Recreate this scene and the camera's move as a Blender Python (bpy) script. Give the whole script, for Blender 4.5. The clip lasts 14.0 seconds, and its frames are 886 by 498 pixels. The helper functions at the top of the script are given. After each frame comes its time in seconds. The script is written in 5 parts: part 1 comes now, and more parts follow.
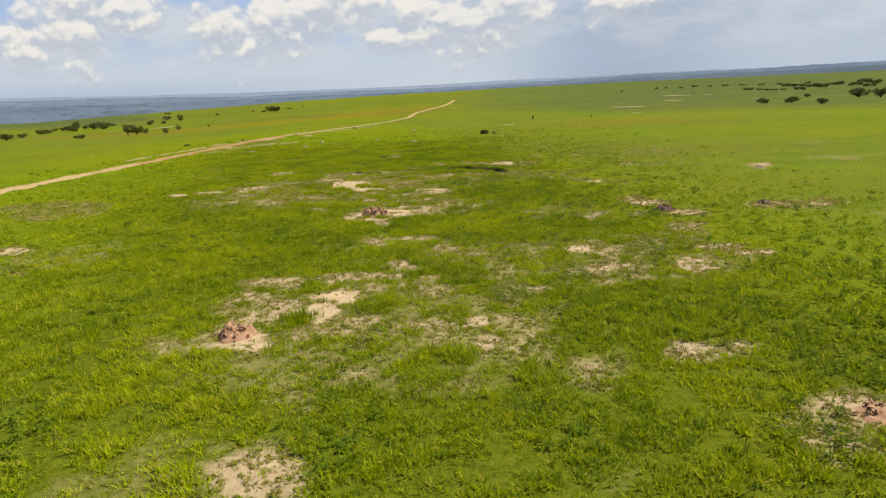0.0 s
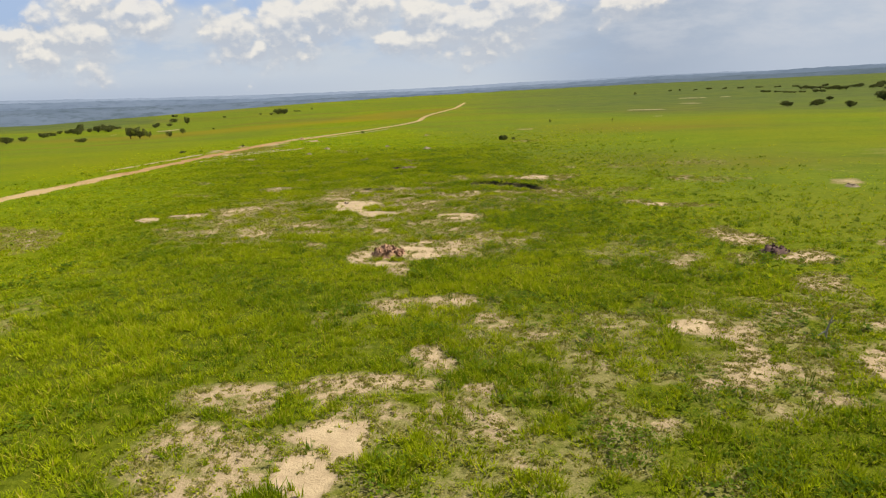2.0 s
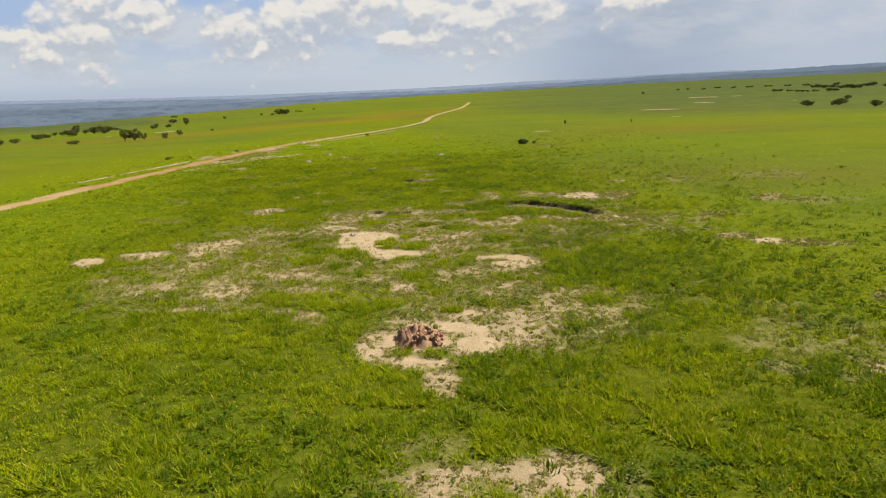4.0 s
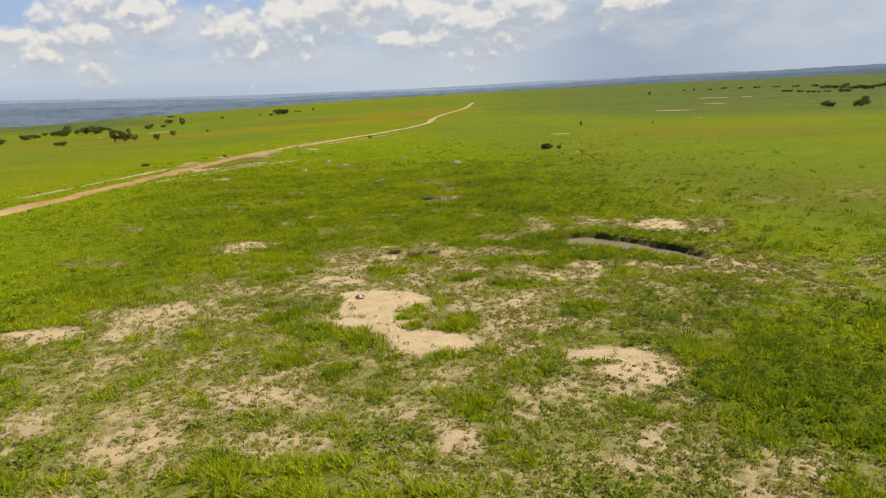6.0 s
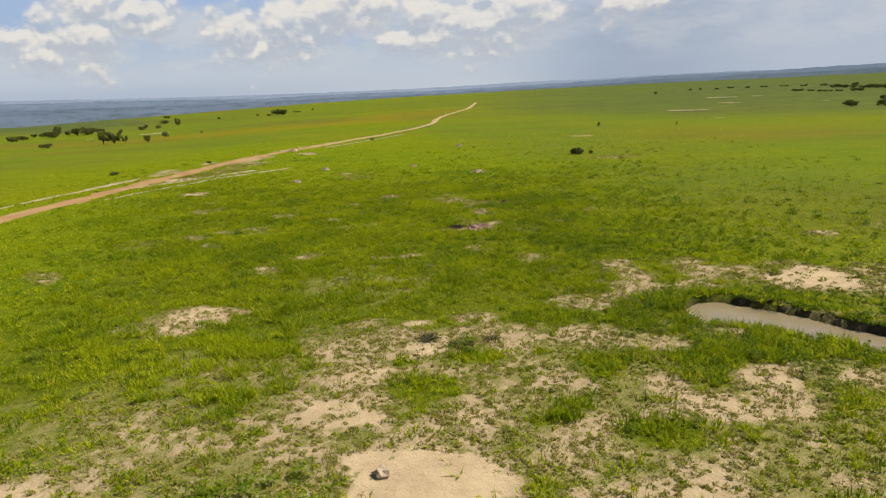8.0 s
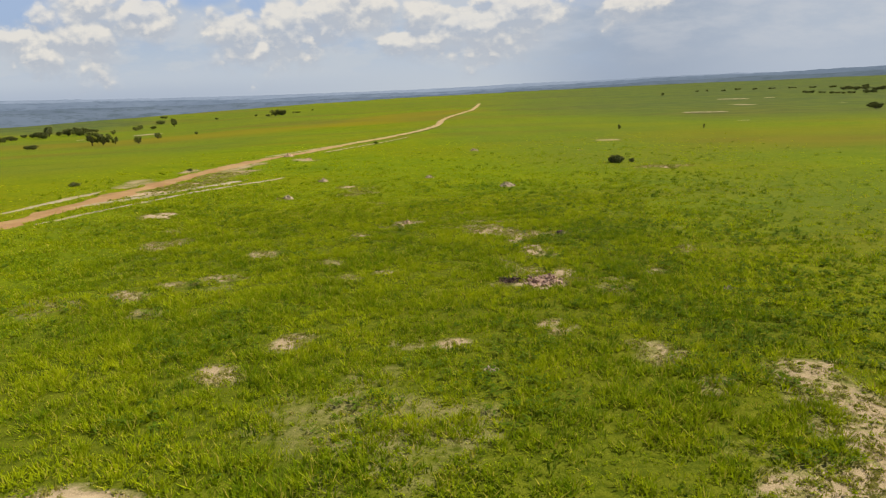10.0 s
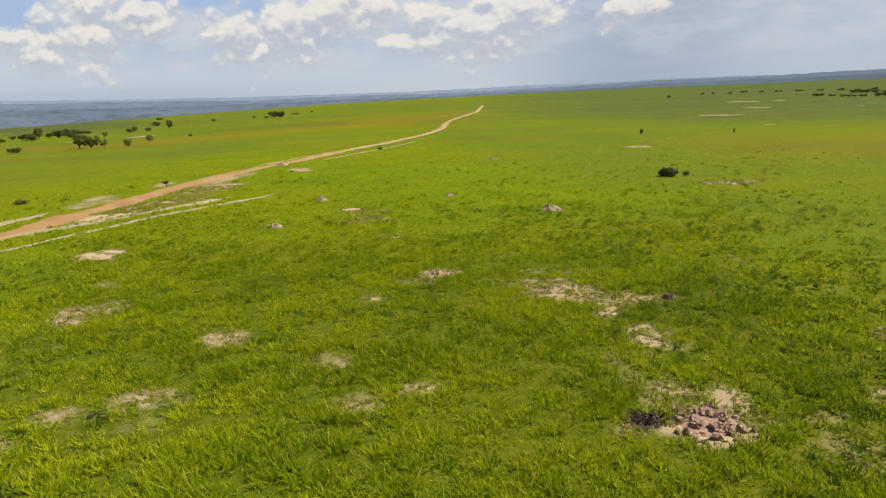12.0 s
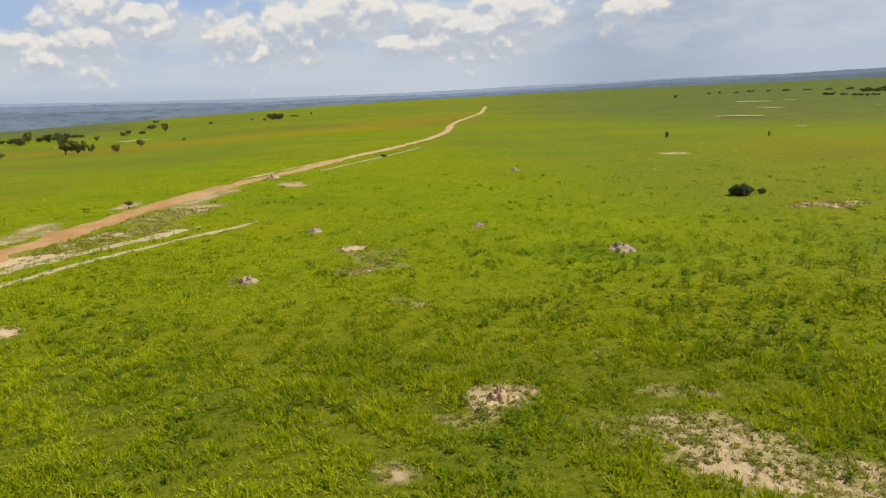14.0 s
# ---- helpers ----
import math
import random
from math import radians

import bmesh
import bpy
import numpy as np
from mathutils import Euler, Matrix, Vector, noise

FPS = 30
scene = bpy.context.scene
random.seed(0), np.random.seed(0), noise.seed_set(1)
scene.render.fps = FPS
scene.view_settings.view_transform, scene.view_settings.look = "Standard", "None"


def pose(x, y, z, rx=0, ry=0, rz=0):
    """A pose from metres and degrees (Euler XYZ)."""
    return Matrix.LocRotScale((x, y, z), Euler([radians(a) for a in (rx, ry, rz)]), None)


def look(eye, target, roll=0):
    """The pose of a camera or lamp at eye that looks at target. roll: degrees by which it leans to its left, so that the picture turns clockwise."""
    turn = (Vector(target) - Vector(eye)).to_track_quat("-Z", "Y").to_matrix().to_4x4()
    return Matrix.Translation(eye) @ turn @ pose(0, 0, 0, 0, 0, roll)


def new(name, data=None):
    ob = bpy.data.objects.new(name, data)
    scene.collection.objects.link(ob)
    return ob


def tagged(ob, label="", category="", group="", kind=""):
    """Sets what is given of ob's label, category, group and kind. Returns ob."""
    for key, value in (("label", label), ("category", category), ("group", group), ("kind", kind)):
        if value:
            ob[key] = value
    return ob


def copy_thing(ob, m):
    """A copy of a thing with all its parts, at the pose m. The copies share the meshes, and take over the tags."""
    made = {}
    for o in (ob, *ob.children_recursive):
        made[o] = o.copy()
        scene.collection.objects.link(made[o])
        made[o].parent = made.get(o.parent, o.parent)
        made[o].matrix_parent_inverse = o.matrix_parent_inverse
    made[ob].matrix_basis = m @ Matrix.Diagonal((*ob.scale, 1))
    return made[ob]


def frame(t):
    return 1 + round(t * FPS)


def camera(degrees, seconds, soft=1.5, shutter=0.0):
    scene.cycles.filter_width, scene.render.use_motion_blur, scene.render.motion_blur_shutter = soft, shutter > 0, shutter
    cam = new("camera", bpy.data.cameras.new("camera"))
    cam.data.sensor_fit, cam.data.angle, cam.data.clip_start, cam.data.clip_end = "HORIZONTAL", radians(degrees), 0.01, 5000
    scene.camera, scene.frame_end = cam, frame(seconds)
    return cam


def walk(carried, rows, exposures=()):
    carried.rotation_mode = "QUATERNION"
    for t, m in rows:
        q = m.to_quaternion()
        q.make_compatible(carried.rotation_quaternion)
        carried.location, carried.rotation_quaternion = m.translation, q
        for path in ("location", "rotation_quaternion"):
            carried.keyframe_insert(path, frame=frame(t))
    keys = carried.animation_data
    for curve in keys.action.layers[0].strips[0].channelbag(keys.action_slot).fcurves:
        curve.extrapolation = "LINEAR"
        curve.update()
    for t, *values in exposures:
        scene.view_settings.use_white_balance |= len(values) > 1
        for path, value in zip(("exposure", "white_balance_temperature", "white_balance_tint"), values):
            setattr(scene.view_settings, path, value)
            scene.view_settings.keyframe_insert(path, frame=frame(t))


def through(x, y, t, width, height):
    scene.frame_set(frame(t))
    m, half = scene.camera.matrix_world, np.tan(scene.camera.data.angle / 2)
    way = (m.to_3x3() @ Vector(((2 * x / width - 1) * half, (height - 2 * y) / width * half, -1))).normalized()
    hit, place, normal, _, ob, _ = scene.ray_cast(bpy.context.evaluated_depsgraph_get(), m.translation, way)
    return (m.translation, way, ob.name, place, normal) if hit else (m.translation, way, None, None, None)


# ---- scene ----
cam = camera(69.3, 14.0, soft=1.2)
PATH = [
    (0, (-0.33, 0.70, 11.55), (-0.386, 20.172, 6.990), -1.94),
    (0.5, (-0.67, 4.36, 11.65), (-0.797, 23.841, 7.106), -1.91),
    (1, (-1.13, 8.39, 11.69), (-1.239, 27.872, 7.169), -1.91),
    (1.5, (-1.74, 12.90, 11.72), (-1.926, 32.388, 7.224), -1.91),
    (2, (-2.32, 16.97, 11.80), (-2.631, 36.464, 7.314), -1.92),
    (2.5, (-2.99, 21.59, 11.90), (-3.359, 41.083, 7.428), -1.98),
    (3, (-3.78, 26.13, 12.00), (-4.170, 45.619, 7.522), -2.04),
    (5.5, (-8.17, 50.27, 12.12), (-8.550, 69.756, 7.618), -1.95),
    (6, (-9.03, 55.52, 11.97), (-9.412, 75.009, 7.488), -1.91),
    (6.5, (-9.93, 60.58, 11.88), (-10.304, 80.065, 7.398), -1.91),
    (7, (-10.84, 65.68, 11.79), (-11.208, 85.170, 7.317), -1.92),
    (7.5, (-11.65, 70.71, 11.74), (-12.030, 90.197, 7.268), -1.96),
    (8, (-12.49, 75.71, 11.72), (-12.869, 95.194, 7.243), -1.98),
    (8.5, (-13.28, 80.64, 11.66), (-13.666, 100.131, 7.179), -2.00),
    (9, (-14.08, 85.52, 11.59), (-14.477, 105.016, 7.121), -1.88),
    (11.5, (-18.46, 108.91, 11.51), (-18.816, 128.415, 7.098), -1.68),
    (12, (-19.26, 113.56, 11.67), (-19.612, 133.072, 7.277), -1.60),
    (12.5, (-20.04, 118.25, 11.78), (-20.395, 137.759, 7.397), -1.67),
    (13, (-20.80, 122.97, 11.88), (-21.169, 142.482, 7.513), -1.73),
    (13.5, (-21.58, 127.72, 11.99), (-21.932, 147.236, 7.629), -1.76),
    (14, (-22.15, 132.24, 12.12), (-22.526, 151.753, 7.751), -1.88),
]
walk(cam, [(t, look(eye, target, roll)) for t, eye, target, roll in PATH],
     [(0, 1.01), (3, 0.94), (6, 0.92), (7.5, 0.90), (9, 0.80), (11.5, 0.92), (12.5, 0.93), (14, 0.92)])

# ---------------------------------------------------------------- light
SUN_TO = Vector((0.57, 0.13, 0.81)).normalized()

world = bpy.data.worlds.new("sky")
scene.world = world
world.use_nodes = True


class Nodes:
    """Short hand for node trees."""

    def __init__(self, tree):
        self.t = tree

    def add(self, kind, **props):
        n = self.t.nodes.new(kind)
        for k, v in props.items():
            setattr(n, k, v)
        return n

    def put(self, socket, v):
        if isinstance(v, bpy.types.NodeSocket):
            self.t.links.new(v, socket)
        else:
            socket.default_value = v

    def math(self, op, a, b=0.0, c=0.0, clamp=False):
        n = self.add("ShaderNodeMath", operation=op, use_clamp=clamp)
        for s, v in zip(n.inputs, (a, b, c)):
            self.put(s, v)
        return n.outputs[0]

    def mix(self, f, a, b):
        n = self.add("ShaderNodeMix", data_type="RGBA")
        self.put(n.inputs[0], f)
        self.put(n.inputs[6], a if isinstance(a, bpy.types.NodeSocket) else (*a, 1))
        self.put(n.inputs[7], b if isinstance(b, bpy.types.NodeSocket) else (*b, 1))
        return n.outputs[2]

    def step(self, v, lo, hi):
        n = self.add("ShaderNodeMapRange", interpolation_type="SMOOTHSTEP")
        self.put(n.inputs[0], v)
        self.put(n.inputs[1], lo)
        self.put(n.inputs[2], hi)
        return n.outputs[0]

    def noise(self, vec, scale, detail=4.0, rough=0.55, distort=0.0):
        n = self.add("ShaderNodeTexNoise")
        self.put(n.inputs["Vector"], vec)
        self.put(n.inputs["Scale"], scale)
        self.put(n.inputs["Detail"], detail)
        self.put(n.inputs["Roughness"], rough)
        self.put(n.inputs["Distortion"], distort)
        return n.outputs[0]

    def vec(self, x, y, z):
        n = self.add("ShaderNodeCombineXYZ")
        for s, v in zip(n.inputs, (x, y, z)):
            self.put(s, v)
        return n.outputs[0]


w = Nodes(world.node_tree)
sky = w.add("ShaderNodeTexSky", sky_type="NISHITA", sun_disc=False)
sky.sun_elevation = math.asin(SUN_TO.z)
sky.sun_rotation = math.atan2(SUN_TO.x, SUN_TO.y)
sky.air_density, sky.dust_density = 1.0, 0.6
clear = w.add("ShaderNodeVectorMath", operation="SCALE")
w.put(clear.inputs[0], sky.outputs[0])
clear.inputs["Scale"].default_value = 0.05
way = w.add("ShaderNodeTexCoord").outputs["Generated"]
sep = w.add("ShaderNodeSeparateXYZ")
w.put(sep.inputs[0], way)
ahead = w.math("MAXIMUM", w.math("ABSOLUTE", sep.outputs[1]), 0.12)
cu = w.math("DIVIDE", sep.outputs[0], ahead)
cv = w.math("DIVIDE", sep.outputs[2], ahead)
# Cumulus heads low over the horizon: bearing and height as tangents, half width, half height.
HEADS = [
    (-0.544, 0.113, 0.050, 0.028), (-0.554, 0.160, 0.055, 0.024), (-0.451, 0.140, 0.042, 0.021),
    (-0.647, 0.112, 0.042, 0.016), (-0.620, 0.086, 0.040, 0.013), (-0.314, 0.121, 0.056, 0.024),
    (-0.229, 0.126, 0.070, 0.029), (-0.173, 0.145, 0.055, 0.024), (-0.127, 0.140, 0.044, 0.019),
    (-0.034, 0.133, 0.030, 0.017), (0.047, 0.110, 0.056, 0.026), (0.110, 0.129, 0.058, 0.024),
    (-0.059, 0.090, 0.060, 0.012), (0.267, 0.131, 0.040, 0.012), (-0.281, 0.090, 0.014, 0.011),
]


HEADS = [(a, b, c * 1.2, d * 1.25) for a, b, c, d in HEADS]


def heads(v_shift):
    """How far a direction lies inside the cumulus heads, roughened at three scales."""
    v = w.math("ADD", cv, v_shift)
    p = w.vec(cu, w.math("MULTIPLY", v, 1.25), 0.3)
    rough = w.math("MULTIPLY", w.math("SUBTRACT", w.noise(p, 26.0, 6.0, 0.6), 0.5), 0.55)
    bent = w.add("ShaderNodeVectorMath", operation="ADD")
    w.put(bent.inputs[0], p)
    w.put(bent.inputs[1], w.vec(w.math("MULTIPLY", rough, 0.06), w.math("MULTIPLY", rough, 0.06), 0.0))
    for scale, weight in ((17.0, 0.75), (36.0, 0.45), (80.0, 0.22)):
        cell = w.add("ShaderNodeTexVoronoi", feature="SMOOTH_F1")
        w.put(cell.inputs["Vector"], bent.outputs[0])
        cell.inputs["Scale"].default_value, cell.inputs["Smoothness"].default_value = scale, 0.35
        rough = w.math("ADD", rough, w.math("MULTIPLY", w.math("SUBTRACT", 0.42, cell.outputs["Distance"]), weight))
    total = None
    for u0, v0, ru, rv in HEADS:
        a = w.math("MULTIPLY", w.math("SUBTRACT", cu, u0), 1.0 / ru)
        b = w.math("MULTIPLY", w.math("SUBTRACT", v, v0), 1.0 / rv)
        b = w.math("ADD", w.math("MAXIMUM", b, 0.0), w.math("MULTIPLY", w.math("MINIMUM", b, 0.0), 0.62))
        d = w.math("ADD", w.math("MULTIPLY", a, a), w.math("MULTIPLY", b, b))
        g = w.math("EXPONENT", w.math("MULTIPLY", d, -0.75))
        total = g if total is None else w.math("MAXIMUM", total, g)
    return w.math("ADD", total, w.math("MULTIPLY", rough, 0.85))


body_of = heads(0.0)
above = heads(0.013)
lit = w.step(w.math("SUBTRACT", body_of, above), -0.16, 0.30)
billow_p = w.vec(cu, w.math("MULTIPLY", cv, 1.5), 0.9)
billow = w.math("SUBTRACT", w.noise(billow_p, 38.0, 5.0, 0.6), w.noise(w.vec(w.math("ADD", cu, 0.004), w.math("ADD", w.math("MULTIPLY", cv, 1.5), 0.010), 0.9), 38.0, 5.0, 0.6))
lit = w.math("ADD", lit, w.math("MULTIPLY", billow, 1.5), clamp=True)
crisp, soft_base = w.step(body_of, 0.30, 0.56), w.step(body_of, 0.08, 0.70)
cloud = w.math("ADD", w.math("MULTIPLY", crisp, lit), w.math("MULTIPLY", soft_base, w.math("SUBTRACT", 1.0, lit)))
veil_p = w.vec(w.math("MULTIPLY", cu, 0.7), w.math("MULTIPLY", cv, 2.2), 1.7)
veil = w.noise(veil_p, 7.0, 5.0, 0.6)
low = w.step(cv, 0.16, 0.015)
hazy = w.mix(w.step(cu, 0.02, 0.26), (0.2925, 0.32, 0.3525), (0.1975, 0.2325, 0.2875))
hazy = w.mix(w.math("MULTIPLY", w.step(cu, 0.27, 0.55), 0.50), hazy, (0.3, 0.33, 0.375))
hazy = w.mix(w.math("MULTIPLY", w.step(cv, 0.055, 0.02), w.step(cu, 0.1, -0.5)), hazy, (0.235, 0.27, 0.325))
cover = w.math("MAXIMUM", w.math("MULTIPLY", w.step(veil, 0.30, 0.56), 0.92), low)
cover = w.math("MAXIMUM", cover, w.step(cu, 0.0, 0.30))
# Gaps of open blue between the heads.
for u0, v0, ru, rv in ((-0.665, 0.158, 0.075, 0.034), (-0.365, 0.168, 0.060, 0.022), (-0.60, 0.135, 0.035, 0.016), (-0.29, 0.150, 0.025, 0.012), (0.02, 0.165, 0.05, 0.014)):
    a = w.math("MULTIPLY", w.math("SUBTRACT", cu, u0), 1.0 / ru)
    b = w.math("MULTIPLY", w.math("SUBTRACT", cv, v0), 1.0 / rv)
    gap = w.math("EXPONENT", w.math("MULTIPLY", w.math("ADD", w.math("MULTIPLY", a, a), w.math("MULTIPLY", b, b)), -0.8))
    gap = w.step(w.math("ADD", gap, w.math("SUBTRACT", veil, 0.5)), 0.25, 0.75)
    cover = w.math("MULTIPLY", cover, w.math("SUBTRACT", 1.0, w.math("MULTIPLY", gap, 0.85)))
# Broken fair-weather cloud over the rest of the sky.
roof_z = w.math("MAXIMUM", sep.outputs[2], 0.06)
roof = w.vec(w.math("DIVIDE", sep.outputs[0], roof_z), w.math("DIVIDE", sep.outputs[1], roof_z), 0.0)
high = w.step(w.noise(roof, 1.1, 6.0, 0.6), 0.50, 0.68)
overhead = w.step(sep.outputs[2], 0.17, 0.30)
blue = w.mix(low, clear.outputs[0], (0.2, 0.265, 0.39))
seen = w.mix(cover, w.mix(w.step(cv, 0.02, 0.16), blue, (0.185, 0.255, 0.38)), w.mix(w.math("MULTIPLY", w.step(w.noise(veil_p, 16.0, 6.0, 0.6), 0.35, 0.7), w.step(cv, 0.03, 0.10)), hazy, w.mix(0.5, hazy, (0.33, 0.34, 0.36))))
shade = w.mix(lit, (0.262, 0.280, 0.312), (0.46, 0.435, 0.392))
seen = w.mix(w.math("MULTIPLY", cloud, 0.82), seen, shade)
rest = w.mix(w.math("MULTIPLY", high, 0.8), clear.outputs[0], (0.26, 0.275, 0.3))
total_sky = w.mix(overhead, seen, rest)
back = world.node_tree.nodes["Background"]
w.put(back.inputs[0], total_sky)
back.inputs[1].default_value = 1.0

sun = new("sun", bpy.data.lights.new("sun", "SUN"))
sun.data.energy = 5.0
sun.data.color = (1.0, 0.94, 0.84)
sun.data.angle = radians(0.6)
sun.matrix_world = look(SUN_TO * 200, (0, 0, 0))



# ---------------------------------------------------------------- noise and land form
LATTICE = np.random.RandomState(5).rand(256, 256)


def value_noise(x, y, size, seed=0):
    x, y = np.asarray(x, float) / size + 17.3 * seed, np.asarray(y, float) / size + 9.1 * seed
    xi, yi = np.floor(x).astype(int), np.floor(y).astype(int)
    fx, fy = x - xi, y - yi
    fx, fy = fx * fx * (3 - 2 * fx), fy * fy * (3 - 2 * fy)
    a, b = LATTICE[xi & 255, yi & 255], LATTICE[(xi + 1) & 255, yi & 255]
    c, d = LATTICE[xi & 255, (yi + 1) & 255], LATTICE[(xi + 1) & 255, (yi + 1) & 255]
    return (a * (1 - fx) + b * fx) * (1 - fy) + (c * (1 - fx) + d * fx) * fy


def rough_noise(x, y, size, seed=0, octaves=3):
    total, weight = 0, 0
    for k in range(octaves):
        total = total + value_noise(x, y, size / 2**k, seed + k) * 0.55**k
        weight += 0.55**k
    return total / weight


def smooth(v, lo, hi):
    t = np.clip((v - lo) / (hi - lo), 0, 1)
    return t * t * (3 - 2 * t)


# The pond: a bent trough, centre line with half widths.
POND = [(2.2, 109.9, 1.95), (4.2, 108.7, 1.8), (6.2, 106.7, 1.4), (7.8, 105.0, 1.15), (9.1, 103.4, 0.7)]
WATER_Z = -0.32


def pond_depth(x, y):
    """Metres outside the pond's edge (negative inside)."""
    best = np.full(np.shape(x), 1e6)
    for (x0, y0, r0), (x1, y1, r1) in zip(POND, POND[1:]):
        dx, dy = x1 - x0, y1 - y0
        t = np.clip(((x - x0) * dx + (y - y0) * dy) / (dx * dx + dy * dy), 0, 1)
        d = np.hypot(x - x0 - t * dx, y - y0 - t * dy) - (r0 + t * (r1 - r0))
        best = np.minimum(best, d)
    return best + (rough_noise(x, y, 1.6, 31) - 0.5) * 0.7


BEARING = [-180, -60, -34, -27, -22, -17, 0, 17, 34, 60, 180]
Z_430 = [0, -6, -8, -7, -5.5, -4, -1, -1, -2, -2, 0]
Z_830 = [0, -5, -5.5, -6, -5.5, -0.2, 8, 6, 2.5, 2, 0]
EDGE_R = [1000, 1000, 1000, 1050, 1100, 1200, 1800, 2400, 2500, 2500, 2500]
EDGE_Z = [0, -2, -2.4, 3.4, 6.9, 11.7, 31, 50, 55, 55, 40]


def far_height(x, y):
    """The plain dips beyond the road, swells slowly far off, then falls away behind its edge."""
    r, a = np.hypot(x + 12, y - 70), np.degrees(np.arctan2(x + 12, y - 70))
    er, ez, z4, z8 = (np.interp(a, BEARING, v) for v in (EDGE_R, EDGE_Z, Z_430, Z_830))
    t1, t2, t3 = np.clip((r - 180) / 250, 0, 1), np.clip((r - 430) / 400, 0, 1), np.clip((r - 830) / (er - 830), 0, 1)
    return z4 * t1 + (z8 - z4) * t2 + (ez - z8) * t3 - np.minimum(np.maximum(r - er, 0) * 0.05, 45)


def land(x, y):
    x, y = np.asarray(x, float), np.asarray(y, float)
    r = np.hypot(x + 12, y - 110)
    near = 1 - smooth(r, 120, 220)
    z = far_height(x, y)
    z = z + near * ((rough_noise(x, y, 9, 3) - 0.5) * 0.22 + (rough_noise(x, y, 1.6, 7) - 0.5) * 0.10)
    z = z + smooth(r, 150, 400) * (rough_noise(x, y, 120, 11) - 0.5) * 1.6
    d = pond_depth(x, y)
    far_side = smooth((x - 4.0) * 0.55 + (y - 107.0) * 0.83, -0.3, 1.0)
    bank = 1 - smooth(d, -0.35, 0.15 + 0.9 * (1 - far_side))
    lip = far_side * np.exp(-(((d - 0.7) / 0.6) ** 2)) * 0.14
    return z * (1 - 0.6 * bank) - 0.85 * bank + lip


def land_z(x, y):
    return float(land(np.array([x]), np.array([y]))[0])


# ---------------------------------------------------------------- bare earth: centre, half axes, turn, how bare; grassy islands in it
BARE, ISLANDS = [], []


def bare(x, y, a, b, turn, amount):
    BARE.append((x, y, a, b, radians(turn), amount))


def island(x, y, a, b, turn):
    ISLANDS.append((x, y, a, b, radians(turn)))


bare(-6.6, 18.8, 1.5, 1.0, -25, 0.70)
bare(-6.3, 19.7, 0.6, 0.4, -33, 0.85)
bare(13.6, 21.4, 2.5, 1.3, 44, 0.55)
bare(14.9, 22.1, 0.8, 0.4, 46, 0.80)
bare(6.0, 27.0, 2.2, 1.4, 70, 0.25)
bare(11.1, 27.8, 1.1, 0.7, 6, 0.65)
bare(10.9, 28.1, 0.7, 0.4, 25, 0.85)
bare(12.1, 28.4, 1.8, 0.9, 2, 0.40)
bare(1.5, 29.7, 0.7, 0.5, 76, 0.78)
bare(-10.2, 30.6, 1.7, 0.9, -14, 0.90)
bare(-14.2, 30.9, 2.5, 1.0, -11, 0.26)
bare(-6.7, 32.2, 2.3, 1.4, -12, 0.58)
bare(-10.9, 32.3, 1.5, 0.9, -25, 1.00)
bare(1.4, 32.6, 1.0, 0.7, 79, 0.88)
bare(3.2, 33.3, 0.7, 0.6, 8, 0.55)
bare(-5.0, 34.0, 1.5, 0.9, -11, 0.72)
bare(-7.4, 34.1, 0.8, 0.5, -65, 0.95)
bare(-11.5, 34.2, 1.4, 0.8, -24, 0.62)
bare(-7.5, 35.7, 1.5, 0.8, -72, 1.00)
bare(-1.0, 36.0, 1.7, 1.0, -5, 0.46)
bare(1.0, 36.8, 3.2, 2.9, 4, 0.25)
bare(-11.1, 37.1, 3.1, 2.0, -48, 0.50)
bare(5.4, 38.2, 0.7, 0.5, 64, 0.50)
bare(-7.1, 38.2, 1.6, 1.2, -41, 1.00)
bare(5.3, 38.4, 0.5, 0.3, 48, 0.60)
bare(-2.5, 38.8, 2.4, 1.3, -7, 0.46)
bare(-5.4, 39.4, 1.9, 1.3, -15, 0.60)
bare(2.8, 39.7, 2.9, 2.1, 12, 0.26)
bare(12.6, 40.0, 0.8, 0.5, 9, 0.60)
bare(-1.6, 40.2, 1.9, 1.6, 84, 0.42)
bare(9.6, 41.4, 0.9, 0.7, 40, 0.50)
bare(-11.1, 41.5, 3.0, 1.1, -8, 0.60)
bare(8.3, 41.6, 0.8, 0.5, 19, 0.55)
bare(-9.4, 41.7, 2.1, 0.8, -6, 0.62)
bare(16.4, 41.7, 1.2, 0.8, 36, 0.55)
bare(-11.0, 42.0, 1.3, 0.7, -12, 0.60)
bare(-7.4, 42.5, 1.4, 0.7, -7, 0.75)
bare(-5.8, 42.6, 2.7, 0.8, -6, 0.50)
bare(-5.2, 42.6, 0.9, 0.6, -8, 0.68)
bare(10.1, 43.4, 0.9, 0.5, 50, 0.55)
bare(16.4, 43.6, 1.8, 1.1, 48, 0.86)
bare(11.0, 44.0, 2.5, 0.4, 70, 0.65)
bare(-3.6, 44.8, 1.1, 0.9, -23, 0.50)
bare(-3.6, 45.4, 0.9, 0.4, -87, 0.80)
bare(22.0, 45.5, 1.6, 1.0, 32, 0.86)
bare(11.7, 46.0, 2.8, 0.3, 63, 0.68)
bare(-3.6, 46.2, 0.6, 0.5, 87, 0.75)
bare(3.7, 46.9, 1.3, 0.9, 43, 0.40)
bare(-0.7, 47.1, 2.3, 1.5, 4, 0.25)
